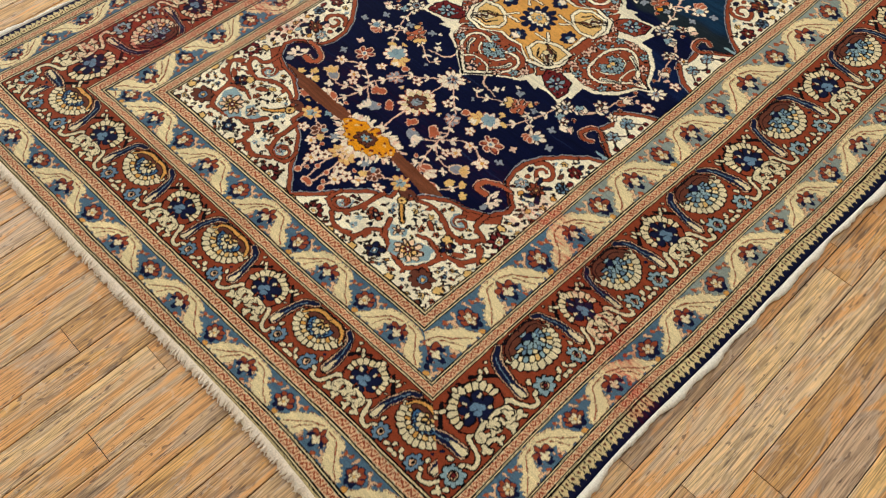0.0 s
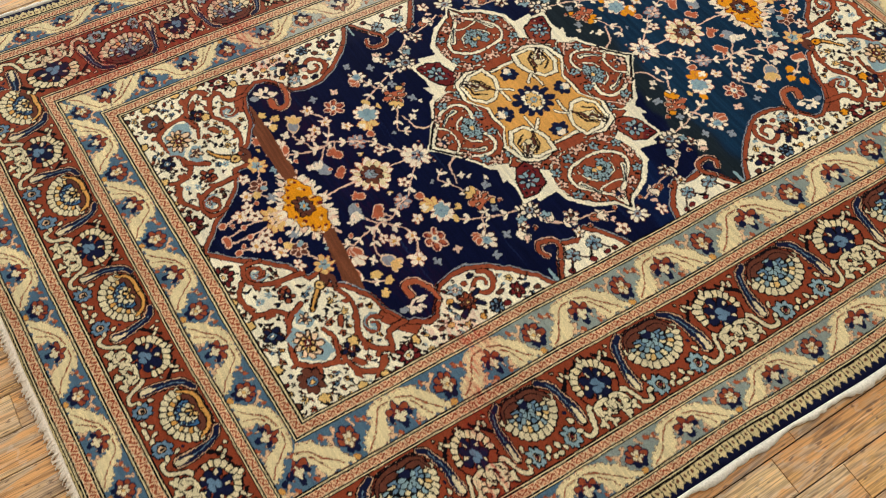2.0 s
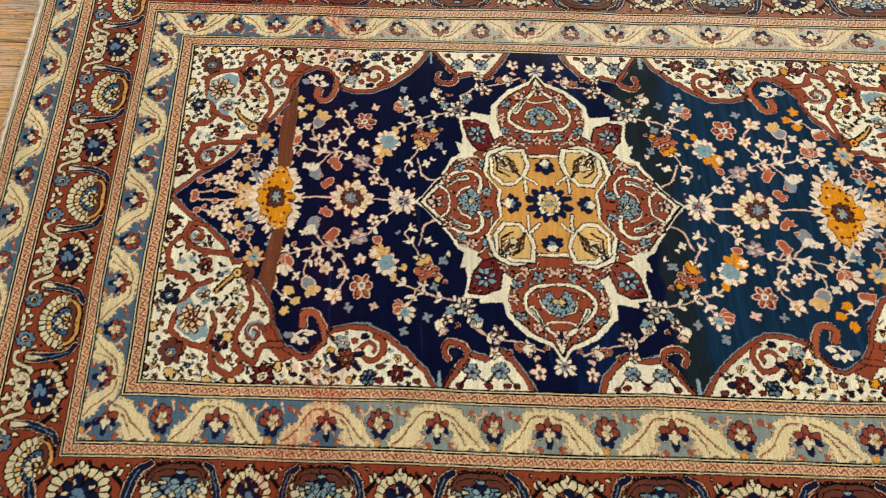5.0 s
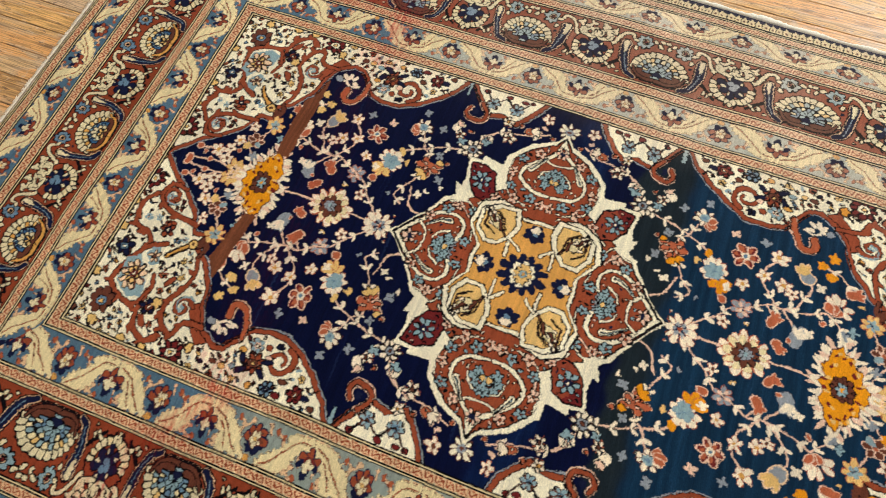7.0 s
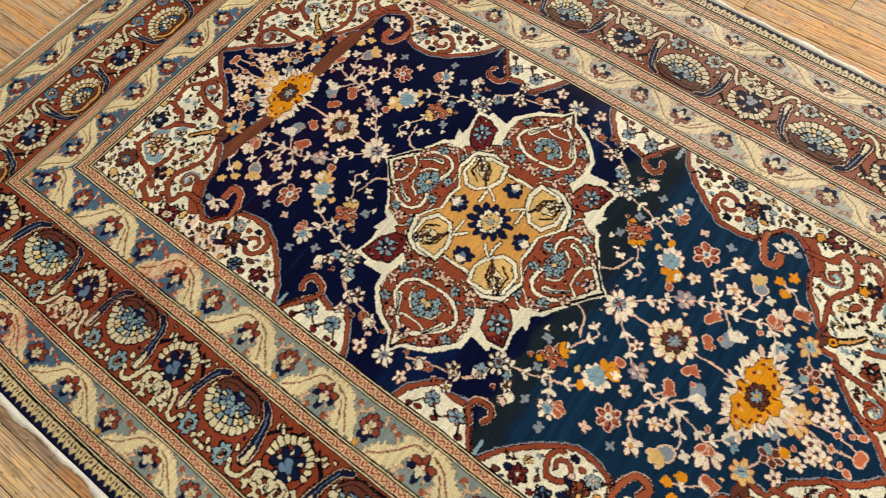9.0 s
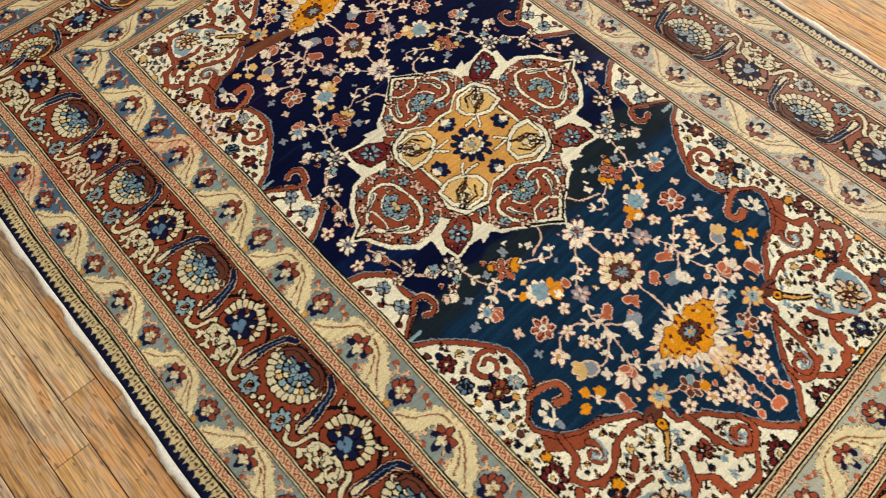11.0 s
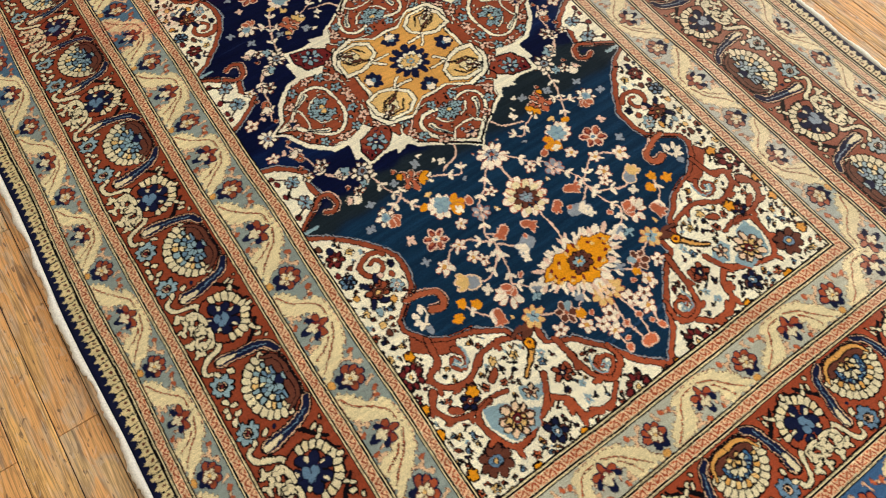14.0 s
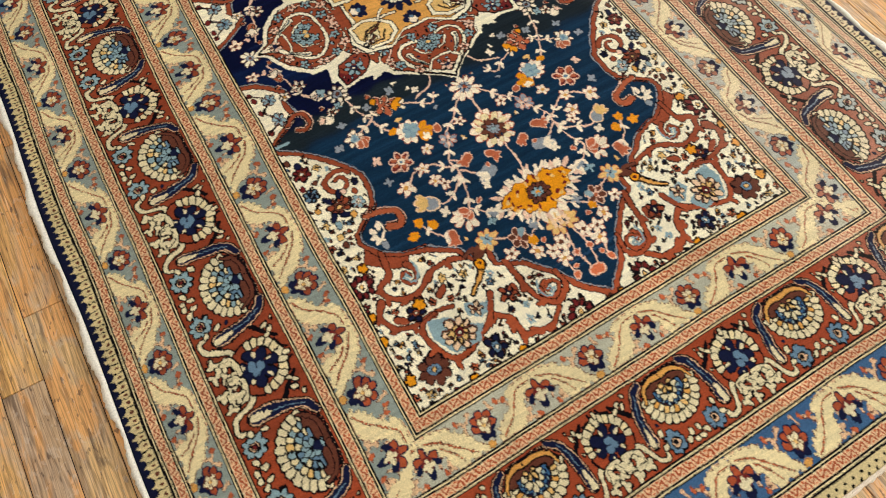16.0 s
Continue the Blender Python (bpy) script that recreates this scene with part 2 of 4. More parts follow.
class Cartoon:
    """A small drawing in millimetres, whose cells hold dye numbers."""

    def __init__(self, x0, y0, x1, y1, dye, cell=0.8):
        self.x0, self.y0, self.cell = x0, y0, cell
        self.w, self.h = int((x1 - x0) / cell) + 1, int((y1 - y0) / cell) + 1
        self.a = np.full((self.h, self.w), DYE[dye], np.int8)
        self.hand = random.Random(31)

    def window(self, xa, ya, xb, yb):
        i0, i1 = max(0, int((xa - self.x0) / self.cell)), min(self.w, int((xb - self.x0) / self.cell) + 2)
        j0, j1 = max(0, int((ya - self.y0) / self.cell)), min(self.h, int((yb - self.y0) / self.cell) + 2)
        if i0 >= i1 or j0 >= j1:
            return None
        xs, ys = np.meshgrid(self.x0 + self.cell * np.arange(i0, i1), self.y0 + self.cell * np.arange(j0, j1))
        return xs, ys, self.a[j0:j1, i0:i1]

    def oval(self, x, y, rx, ry, dye, turn=0.0):
        r = max(rx, ry)
        if got := self.window(x - r, y - r, x + r, y + r):
            xs, ys, a = got
            c, s = math.cos(radians(turn)), math.sin(radians(turn))
            u, v = (xs - x) * c + (ys - y) * s, (ys - y) * c - (xs - x) * s
            a[(u / rx) ** 2 + (v / ry) ** 2 < 1] = DYE[dye]

    def stroke(self, pts, wide, dye, end=None, bent=True):
        """A line through pts, wide mm across, that may narrow towards its end."""
        p = np.array(pts, float)
        if bent and len(p) > 2:
            q = np.vstack([2 * p[0] - p[1], p, 2 * p[-1] - p[-2]])
            out = []
            for k in range(1, len(q) - 2):
                for t in np.linspace(0, 1, 6, endpoint=False):
                    a, b, c, d = q[k - 1 : k + 3]
                    out.append(0.5 * (2 * b + (c - a) * t + (2 * a - 5 * b + 4 * c - d) * t * t + (3 * b - a - 3 * c + d) * t**3))
            p = np.array([*out, p[-1]])
        end = wide if end is None else end
        for k in range(len(p) - 1):
            (xa, ya), (xb, yb) = p[k], p[k + 1]
            half = 0.5 * (wide + (end - wide) * k / max(1, len(p) - 1))
            got = self.window(min(xa, xb) - half, min(ya, yb) - half, max(xa, xb) + half, max(ya, yb) + half)
            if got:
                xs, ys, a = got
                dx, dy = xb - xa, yb - ya
                t = np.clip(((xs - xa) * dx + (ys - ya) * dy) / (dx * dx + dy * dy + 1e-9), 0, 1)
                a[(xs - xa - t * dx) ** 2 + (ys - ya - t * dy) ** 2 < half * half] = DYE[dye]

    def poly(self, pts, dye):
        p = np.array(pts, float)
        if got := self.window(*p.min(0), *p.max(0)):
            xs, ys, a = got
            inside = np.zeros(xs.shape, bool)
            for (xa, ya), (xb, yb) in zip(p, np.roll(p, -1, 0)):
                if ya != yb:
                    inside ^= ((ya > ys) != (yb > ys)) & (xs < (xb - xa) * (ys - ya) / (yb - ya) + xa)
            a[inside] = DYE[dye]

    def outlined(self, thick=2, spare=("ground", "navy", "black"), dye="black", keep=0.93):
        """Draws the dark line that parts one colour from the next."""
        skip = np.isin(self.a, [DYE[n] for n in spare])
        line = np.zeros(self.a.shape, bool)
        for k in range(1, thick + 1):
            for axis in (0, 1):
                other = np.roll(self.a, k, axis)
                line |= (self.a != other) & ~skip & ~np.roll(skip, k, axis)
        line[:2], line[:, :2] = False, line[:, :2] & (self.x0 < 0)
        self.a[line & (np.random.default_rng(2).random(self.a.shape) < keep)] = DYE[dye]

    def petals(self, x, y, ring, rp, count, dye, start=0.0, sweep=360.0, long=1.25, squash=1.0, line=0.0, ink="black"):
        """Petals on a ring, or on an arc of it; line: the width of a dark outline round each."""
        for k in range(count):
            ang = start + sweep * k / (count if sweep == 360.0 else count - 1) + self.hand.uniform(-7, 7)
            out, big = ring * self.hand.uniform(0.9, 1.12), rp * self.hand.uniform(0.78, 1.12)
            px, py = x + out * math.cos(radians(ang)), y + squash * out * math.sin(radians(ang))
            if line:
                self.oval(px, py, big * long + line, big + line, ink, ang)
            self.oval(px, py, big * long, big * self.hand.uniform(0.8, 1.05), dye, ang)

    def bloom(self, x, y, r, count, petal, heart, eye="cream", line="black", start=0.0):
        """A rosette: outlined petals, a dark heart and an eye."""
        rp = r * (0.36 if count < 7 else 0.27)
        if line:
            self.petals(x, y, r - rp, rp * 1.32, count, line, start)
        self.petals(x, y, r - rp, rp * 0.92, count, petal, start, 360.0, 1.35, 1.0, 0.9, "brown")
        self.oval(x, y, r * 0.44, r * 0.44, heart)
        self.oval(x, y, r * 0.2, r * 0.2, eye)

    def bell(self, x, y, r, turn, cup, lip, line="cream"):
        """A side view of a flower that opens towards turn."""
        c, s = math.cos(radians(turn)), math.sin(radians(turn))
        for dye, grow in ((line, 1.25), (cup, 1.0)):
            self.oval(x - 0.3 * r * c, y - 0.3 * r * s, 0.6 * r * grow, 0.5 * r * grow, dye, turn)
            for k in (-38, 0, 38):
                ck, sk = math.cos(radians(turn + k)), math.sin(radians(turn + k))
                self.oval(x + 0.45 * r * ck, y + 0.45 * r * sk, 0.5 * r * grow, 0.24 * r * grow, lip if grow == 1 else line, turn + k)

    def blocks(self, x, y, rx, ry, deep, count, start, sweep, dyes, line=1.6):
        """Blunt petals side by side round an oval, each set in a dark line."""
        step = sweep / count

        def at(ang, f):
            return (x + (rx - f) * math.cos(radians(ang)), y + (ry - f) * math.sin(radians(ang)))

        for k in range(count):
            a0, a1 = start + k * step, start + (k + 1) * step
            self.poly([at(a0, -line), at((a0 + a1) / 2, -line - 2), at(a1, -line), at(a1, deep + line), at(a0, deep + line)], "black")
        for k in range(count):
            gap = math.degrees(line / (rx + ry))
            a0, a1 = start + k * step + gap * self.hand.uniform(0.6, 1.8), start + (k + 1) * step - gap * self.hand.uniform(0.6, 1.8)
            self.poly([at(a0, 1.5), at(a0 * 0.7 + a1 * 0.3, -1), at(a0 * 0.3 + a1 * 0.7, -1), at(a1, 1.5), at(a1, deep), at(a0, deep)], dyes[k % len(dyes)])

    def spiral(self, x, y, r, start, turns, wide, dye, hand=1):
        pts = []
        for k in range(int(14 * turns) + 1):
            ang, rr = start + hand * 360 * k / 14, r * (1 - 0.72 * k / (14 * turns))
            pts.append((x + rr * math.cos(radians(ang)), y + rr * math.sin(radians(ang))))
        self.stroke(pts, wide, dye, wide * 0.6, False)


def twig(c, pts, leaves=True):
    """A stem with small paired leaves along it."""
    c.stroke(pts, 2.8, "pink")
    if leaves:
        for (xa, ya), (xb, yb) in zip(pts, pts[1:]):
            d = math.degrees(math.atan2(yb - ya, xb - xa))
            n = max(1, int(math.hypot(xb - xa, yb - ya) / 26))
            for k in range(n):
                f = (k + 0.6) / (n + 0.2)
                for side in (-1, 1):
                    ang = radians(d + side * 50)
                    c.oval(xa + (xb - xa) * f + 6 * math.cos(ang), ya + (yb - ya) * f + 6 * math.sin(ang), 7.0, 2.9, "ivory", d + side * 50)


def draw_field():
    """A quarter of the field, from the medallion's centre: x along the rug, y across it."""
    c = Cartoon(0, 0, 740, 372, "ground")
    edge = [(42, 340), (60, 305), (95, 266), (120, 276), (147, 268), (158, 285), (172, 306), (194, 334), (212, 303), (242, 271), (275, 245), (304, 229), (340, 229), (362, 236), (376, 256), (396, 281), (412, 284), (438, 268), (456, 238), (466, 200), (490, 163), (514, 149), (502, 120), (536, 122), (556, 88), (588, 58), (620, 40), (656, 4), (656, -6)]
    c.poly([*edge, (760, -6), (760, 400), (42, 400)], "cream")
    c.poly([(412, 280), (440, 262), (458, 226), (478, 236), (466, 268), (440, 294)], "rust")
    c.stroke(edge, 12, "black", bent=False)
    c.stroke(edge, 9, "rust", bent=False)
    c.stroke([(x - 1.5, y - 5) for x, y in edge], 1.9, "grey", bent=False)
    # curl at the foot of the first tooth
    c.stroke([(160, 290), (147, 270), (152, 256), (172, 252), (182, 264), (176, 276)], 12, "pink")
    c.stroke([(160, 290), (147, 270), (152, 256), (172, 252), (182, 264), (176, 276)], 8, "rust")
    c.oval(166, 268, 5, 6, "navy")
    c.stroke([(192, 300), (194, 345)], 5, "sky")
    for x, y in ((100, 296), (142, 296)):
        c.bloom(x, y, 11, 6, "sky", "slate", "cream")
    for x, y in ((118, 318), (90, 318), (160, 318), (76, 320)):
        c.oval(x, y, 5.5, 4.5, "wine")
    c.stroke([(76, 322), (100, 296), (120, 312), (142, 296), (160, 320)], 2, "brown")
    # second shoulder: hook, posy, curl
    hook = [(372, 256), (376, 234), (387, 211), (402, 207), (410, 216), (407, 230)]
    c.stroke(hook, 12, "pink", 16)
    c.stroke(hook, 8.5, "sienna", 13)
    c.stroke([(390, 244), (406, 240), (418, 248)], 4, "ivory")
    c.petals(412, 248, 13, 4.8, 5, "ivory", 10, 170, 1.7)
    c.oval(430, 250, 8, 6, "grey")
    c.spiral(300, 268, 24, 250, 1.3, 11, "black", -1)
    c.spiral(300, 268, 24, 250, 1.3, 8, "rust", -1)
    c.bloom(256, 306, 13, 6, "wine", "rust", "cream")
    c.bloom(338, 284, 18, 7, "rust", "brown", "gold")
    for x, y, turn in ((318, 276, 20), (320, 296, 150), (356, 280, 120), (352, 300, 40)):
        c.oval(x, y, 10, 4.6, "navy", turn)
    c.bloom(300, 312, 11, 6, "slate", "navy", "grey")
    c.bloom(346, 256, 11, 6, "sky", "pink", "cream", None)
    for x, y, dye in ((362, 270, "ochre"), (330, 316, "ochre"), (240, 306, "navy"), (228, 318, "brown"), (282, 296, "brown"), (366, 300, "sky"), (384, 306, "gold"), (282, 318, "wine"), (318, 268, "pink"), (326, 252, "rust"), (400, 304, "brown")):
        c.oval(x, y, 7, 5.5, "black")
        c.oval(x, y, 5.6, 4.2, dye)
    # spandrel: scrolled arms on either side of a shield flower
    arms = (
        [(440, 266), (474, 270), (484, 292), (503, 287), (515, 265), (516, 244), (500, 216), (498, 184), (508, 158)],
        [(507, 300), (522, 314), (546, 301), (556, 270), (552, 240), (560, 214)],
        [(540, 110), (582, 106), (614, 97), (627, 76), (616, 55), (588, 56)],
        [(584, 166), (600, 168), (616, 149), (642, 144), (650, 104), (634, 80)],
        [(572, 158), (600, 174), (614, 200), (627, 244), (596, 266), (566, 266), (554, 242)],
    )
    for arm in arms:
        c.stroke(arm, 11.5, "black", 9)
        c.stroke(arm, 8, "rust", 6)
        for k, (x, y) in enumerate(arm[1:-1]):
            c.oval(x + 5, y + 4, 8, 4, "rust", 30 + 80 * k)
    for x, y, turn in ((508, 306, 40), (540, 286, 120), (622, 152, 30), (646, 128, 140), (530, 216, 60), (584, 122, 10), (600, 84, 40)):
        c.oval(x, y, 12, 5.5, "rust", turn)
    for x, y, hand, start in ((488, 247, 1, 200), (606, 74, -1, 110)):
        c.spiral(x, y, 17, start, 1.25, 9, "black", hand)
        c.spiral(x, y, 17, start, 1.25, 6, "rust", hand)
        c.spiral(x, y, 22, start + 30, 0.5, 3.2, "sky", hand)
        c.petals(x + 2, y + 2, 4, 2.4, 4, "sky", 20)
    c.poly([(588, 214), (602, 190), (622, 204), (619, 244), (586, 262), (562, 254), (568, 230)], "sky")
    c.petals(597, 226, 17, 5.6, 9, "peach", 0, 360, 1.5, 1, 1.2, "brown")
    c.petals(597, 226, 9, 3.6, 7, "gold", 20, 360, 1.3, 1, 1.0, "brown")
    c.oval(596, 224, 6.5, 6.5, "wine")
    c.oval(596, 224, 2.8, 2.8, "ivory")
    c.poly([(566, 196), (578, 166), (592, 172), (596, 186), (580, 204)], "sky")
    c.petals(580, 186, 7, 3.2, 5, "peach", 0, 360, 1.4, 1, 1.0, "brown")
    c.oval(580, 186, 3, 3, "brown")
    c.stroke([(509, 130), (516, 140), (532, 146)], 15, "brown", 8)
    c.stroke([(509, 130), (502, 142), (506, 158)], 9, "brown", 6)
    c.stroke([(526, 143), (543, 157), (560, 178)], 12, "brown", 8)
    c.stroke([(526, 143), (543, 157), (560, 178)], 8.5, "ochre", 5)
    c.oval(526, 143, 9.5, 9.5, "brown")
    c.oval(526, 143, 8, 8, "orange")
    c.oval(526, 143, 2.5, 2.5, "wine")
    c.bloom(471, 315, 18, 8, "wine", "cream", "gold")
    c.bloom(656, 57, 18, 8, "wine", "cream", "gold")
    c.bloom(622, 282, 20, 8, "brown", "slate", "gold")
    c.bloom(637, 190, 15, 5, "navy", "slate", "cream")
    c.bloom(584, 134, 13, 5, "rust", "navy", "cream")
    c.bloom(540, 262, 12, 5, "navy", "rust", "cream")
    c.bloom(676, 308, 15, 6, "brown", "rust", "navy")
    c.bloom(676, 30, 13, 5, "rust", "slate", "cream")
    for x, y in ((530, 252), (518, 326), (556, 324), (618, 316), (660, 241), (660, 157), (666, 106), (666, 8), (446, 300)):
        c.oval(x, y, 9.6, 8.6, "brown")
        c.petals(x, y, 3.6, 4.6, 5, "orange", x)
    posies = []
    for k in range(5000):
        x, y = random.uniform(200, 692), random.uniform(15, 340)
        r = random.uniform(2.7, 6.8)
        clear = [c.a[min(c.h - 1, max(0, int((y + r * 1.25 * math.sin(a)) / 0.8))), min(c.w - 1, int((x + r * 1.25 * math.cos(a)) / 0.8))] for a in np.linspace(0, 6, 9)]
        if all(d == DYE["cream"] for d in clear) and len(posies) < 250:
            posies.append((x, y))
            turn, dye = random.uniform(0, 180), random.choice(("rust", "slate", "wine", "sienna", "sky", "navy", "rust", "ochre", "gold", "slate"))
            if r > 5.4:
                c.petals(x, y, r * 0.62, r * 0.42, 5, dye, turn)
                c.oval(x, y, r * 0.3, r * 0.3, random.choice(("ivory", "pink", "gold")))
            else:
                c.oval(x, y, r, r * 0.62, dye, turn)
                c.oval(x + 0.6 * r, y - 0.6 * r, r * 0.5, r * 0.4, "brown", turn)
            c.stroke([(x, y), (x + random.uniform(-9, 9), y + random.uniform(-9, 9))], 1.1, "brown")
    c.outlined(2, ("ground", "black", "sky"))
    bare = Cartoon(0, 0, 740, 372, "ground")
    bare.a = c.a.copy()
    # stems of the blue field
    twig(c, [(30, 268), (70, 252), (118, 240), (147, 191), (200, 177), (227, 166), (260, 149), (274, 128)])
    twig(c, [(246, 4), (288, 44), (305, 67), (324, 74), (355, 93), (378, 92), (409, 96), (440, 108)])
    twig(c, [(375, 90), (346, 125), (348, 156), (376, 184)])
    twig(c, [(378, 92), (396, 102), (414, 135), (406, 156)])
    twig(c, [(227, 166), (212, 150), (223, 98), (245, 64), (226, 48)])
    twig(c, [(424, 190), (452, 178), (472, 156)])
    twig(c, [(147, 191), (128, 232), (98, 250)])
    twig(c, [(227, 166), (236, 190), (243, 200)])
    twig(c, [(440, 108), (452, 96), (466, 82), (474, 74)])
    twig(c, [(355, 93), (368, 72)], False)
    twig(c, [(378, 92), (396, 70), (404, 56)], False)
    twig(c, [(246, 0), (300, 0), (440, 0)], False)
    twig(c, [(505, 20), (520, 44), (534, 60), (552, 60)])
    twig(c, [(510, 0), (545, 6), (578, 10), (612, 5)], False)
    twig(c, [(560, 8), (580, 30), (608, 28)], False)
    twig(c, [(520, 68), (510, 90), (500, 110)], False)
    twig(c, [(156, 34), (206, 44), (222, 84)], False)
    # rosettes
    c.petals(246, 0, 18, 4.6, 10, "ivory", 0, 360, 1.8, 1, 0.6, "sienna")
    c.petals(246, 0, 8, 3.2, 6, "grey")
    c.oval(246, 0, 3, 3, "rust")
    c.petals(338, 0, 27, 6.4, 12, "ivory", 15, 360, 1.5, 1, 0.6, "sienna")
    c.petals(338, 0, 23, 5.6, 10, "leaf", 0, 360, 1.4, 1, 0.5, "sienna")
    c.petals(338, 0, 14, 5.0, 8, "brown", 0, 360, 1.3, 1, 0.9)
    c.oval(338, 0, 13, 13, "brown")
    c.petals(338, 0, 7, 3.4, 7, "grey", 0, 360, 1.3, 1, 0.7)
    c.oval(338, 0, 3.5, 3.5, "sky")
    for x, y, petal in ((147, 191, "ivory"), (0, 288, "cream")):
        c.bloom(x, y, 17, 8, petal, "grey", "brown", None)
    c.bloom(243, 207, 16, 7, "ivory", "sky", "slate", None)
    c.petals(249, 199, 8, 5, 3, "rust", 300, 90, 1.4, 1, 1.0, "pink")
    c.petals(316, 162, 12, 5.6, 6, "wine", 0, 360, 1.4, 1, 1.6, "pink")
    c.petals(316, 162, 11, 3.4, 6, "rust", 0, 360, 1.4)
    c.oval(316, 162, 6.5, 6.5, "ivory")
    c.oval(316, 162, 3, 3, "slate")
    # rust blossom with orange tips
    c.petals(207, 134, 13, 6.2, 6, "sienna", 160, 250, 1.5, 1, 1.2, "pink")
    c.oval(207, 134, 10, 9, "sienna")
    c.petals(206, 134, 8, 2.2, 4, "pink", 180, 200, 1.8)
    c.petals(212, 120, 9, 5.2, 3, "orange", 250, 110, 1.4)
    c.oval(192, 146, 6.5, 5, "orange", 30)
    # cream, sky and orange blossom
    c.petals(274, 122, 15, 5.4, 9, "ivory", 0, 360, 1.4, 1, 0.5, "sienna")
    c.petals(282, 106, 12, 5.8, 4, "orange", 240, 120, 1.6, 1, 0.5, "sienna")
    c.petals(274, 120, 8, 5.2, 6, "sky", 0, 360, 1.3, 1, 0.6, "slate")
    c.oval(262, 146, 8, 5.5, "orange", 70)
    c.oval(292, 78, 8, 7, "pink")
    c.oval(292, 78, 6, 5.4, "rust")
    c.petals(322, 73, 10, 4.4, 7, "grey", 0, 360, 1.4, 1, 0.5, "sienna")
    c.petals(322, 73, 8, 3.4, 4, "pink", 30)
    for x, y, r in ((318, 114, 8), (375, 131, 9), (388, 120, 7), (362, 178, 10), (551, 60, 9), (578, 31, 10), (556, 20, 9), (560, 40, 8), (96, 236, 9), (300, 40, 8), (40, 300, 9), (536, 96, 8), (346, 138, 8), (176, 214, 8), (106, 268, 8)):
        c.petals(x, y, r * 0.78, r * 0.42, 5, "ivory", (x * 7) % 72, 360, 1.35, 1, 0.5, "sienna")
        c.oval(x, y, r * 0.34, r * 0.38, "ochre" if x % 4 else "brown")
    c.bell(402, 163, 19, 120, "grey", "gold", "peach")
    c.bell(404, 54, 18, 70, "grey", "ivory", "grey")
    c.petals(450, 122, 15, 5.6, 5, "ivory", -20, 160, 1.6, 1, 0.5, "sienna")
    c.petals(444, 112, 8, 6, 3, "sienna", 20, 100, 1.5, 1, 1.4, "pink")
    c.bell(368, 70, 15, 60, "rust", "sienna", "pink")
    c.bell(381, 29, 13, 320, "rust", "sienna", "pink")
    c.bell(472, 156, 14, 20, "rust", "sienna", "pink")
    c.bell(60, 262, 15, 160, "rust", "ivory", "pink")
    c.bell(186, 230, 13, 120, "ivory", "pink", "ivory")
    c.petals(500, 114, 12, 5, 7, "gold", 10, 360, 1.5, 1, 0.5, "sienna")
    c.petals(500, 114, 6, 3.6, 5, "sky")
    c.petals(529, 8, 12, 5, 7, "gold", 150, 360, 1.5, 1, 0.5, "sienna")
    c.petals(529, 6, 6, 3.2, 5, "peach")
    c.petals(520, 70, 10, 4.8, 6, "brown", 0, 360, 1.4, 1, 1.6, "pink")
    c.oval(514, 62, 7, 5, "sky", 40)
    c.oval(520, 70, 3, 3, "rust")
    for x, y in ((424, 190), (436, 172), (440, 208), (532, 54)):
        c.petals(x, y, 3.6, 4.0, 5, "orange", 15)
    for x, y, r in ((618, 3, 11), (611, 29, 9), (580, 11, 7.5), (598, 22, 6), (436, 89, 6), (84, 270, 6), (24, 262, 6), (160, 226, 6), (540, 40, 6), (180, 150, 6), (392, 44, 5)):
        c.oval(x, y, r * 0.84, r * 0.74, "pink", 40)
        c.oval(x, y, r * 0.62, r * 0.54, "sienna", 40)
    for x, y, dye in ((466, 80, "grey"), (478, 90, "sky"), (209, 213, "grey"), (247, 236, "grey"), (196, 160, "grey"), (170, 200, "sky"), (130, 214, "sky"), (340, 196, "grey"), (296, 196, "pink"), (426, 146, "ivory"), (512, 40, "grey"), (206, 74, "ivory"), (184, 112, "grey"), (420, 66, "ivory"), (296, 100, "ivory")):
        c.petals(x, y, 4.4, 3.2, 4, dye, (x * 13) % 90, 360, 1.3)
    for k in range(900):
        x, y = random.uniform(30, 640), random.uniform(4, 310)
        r = random.uniform(2.6, 5.6)
        clear = [c.a[min(c.h - 1, max(0, int((y + r * 1.9 * math.sin(a)) / 0.8))), min(c.w - 1, max(0, int((x + r * 1.9 * math.cos(a)) / 0.8)))] for a in np.linspace(0, 6, 9)]
        ringed = [c.a[min(c.h - 1, max(0, int((y + 11 * math.sin(a)) / 0.8))), min(c.w - 1, max(0, int((x + 11 * math.cos(a)) / 0.8)))] for a in np.linspace(0, 6, 9)]
        if all(d == DYE["ground"] for d in clear) and any(d != DYE["ground"] for d in ringed) and random.random() < 0.15:
            turn, dye = random.uniform(0, 180), random.choice(("ivory", "pink", "ivory", "grey", "sienna", "gold"))
            c.oval(x, y, r * 1.3, r * 0.6, dye, turn)
            c.oval(x + 0.5 * r, y + 0.5 * r, r * 0.9, r * 0.45, random.choice(("ivory", "pink", dye)), turn + 60)
    # yellow lozenge with a ragged cream rim
    half = [(438, 0), (447, 12), (441, 27), (449, 40), (451, 56), (466, 68), (472, 56), (483, 53), (486, 38), (497, 35), (497, 18), (509, 8), (504, 0)]
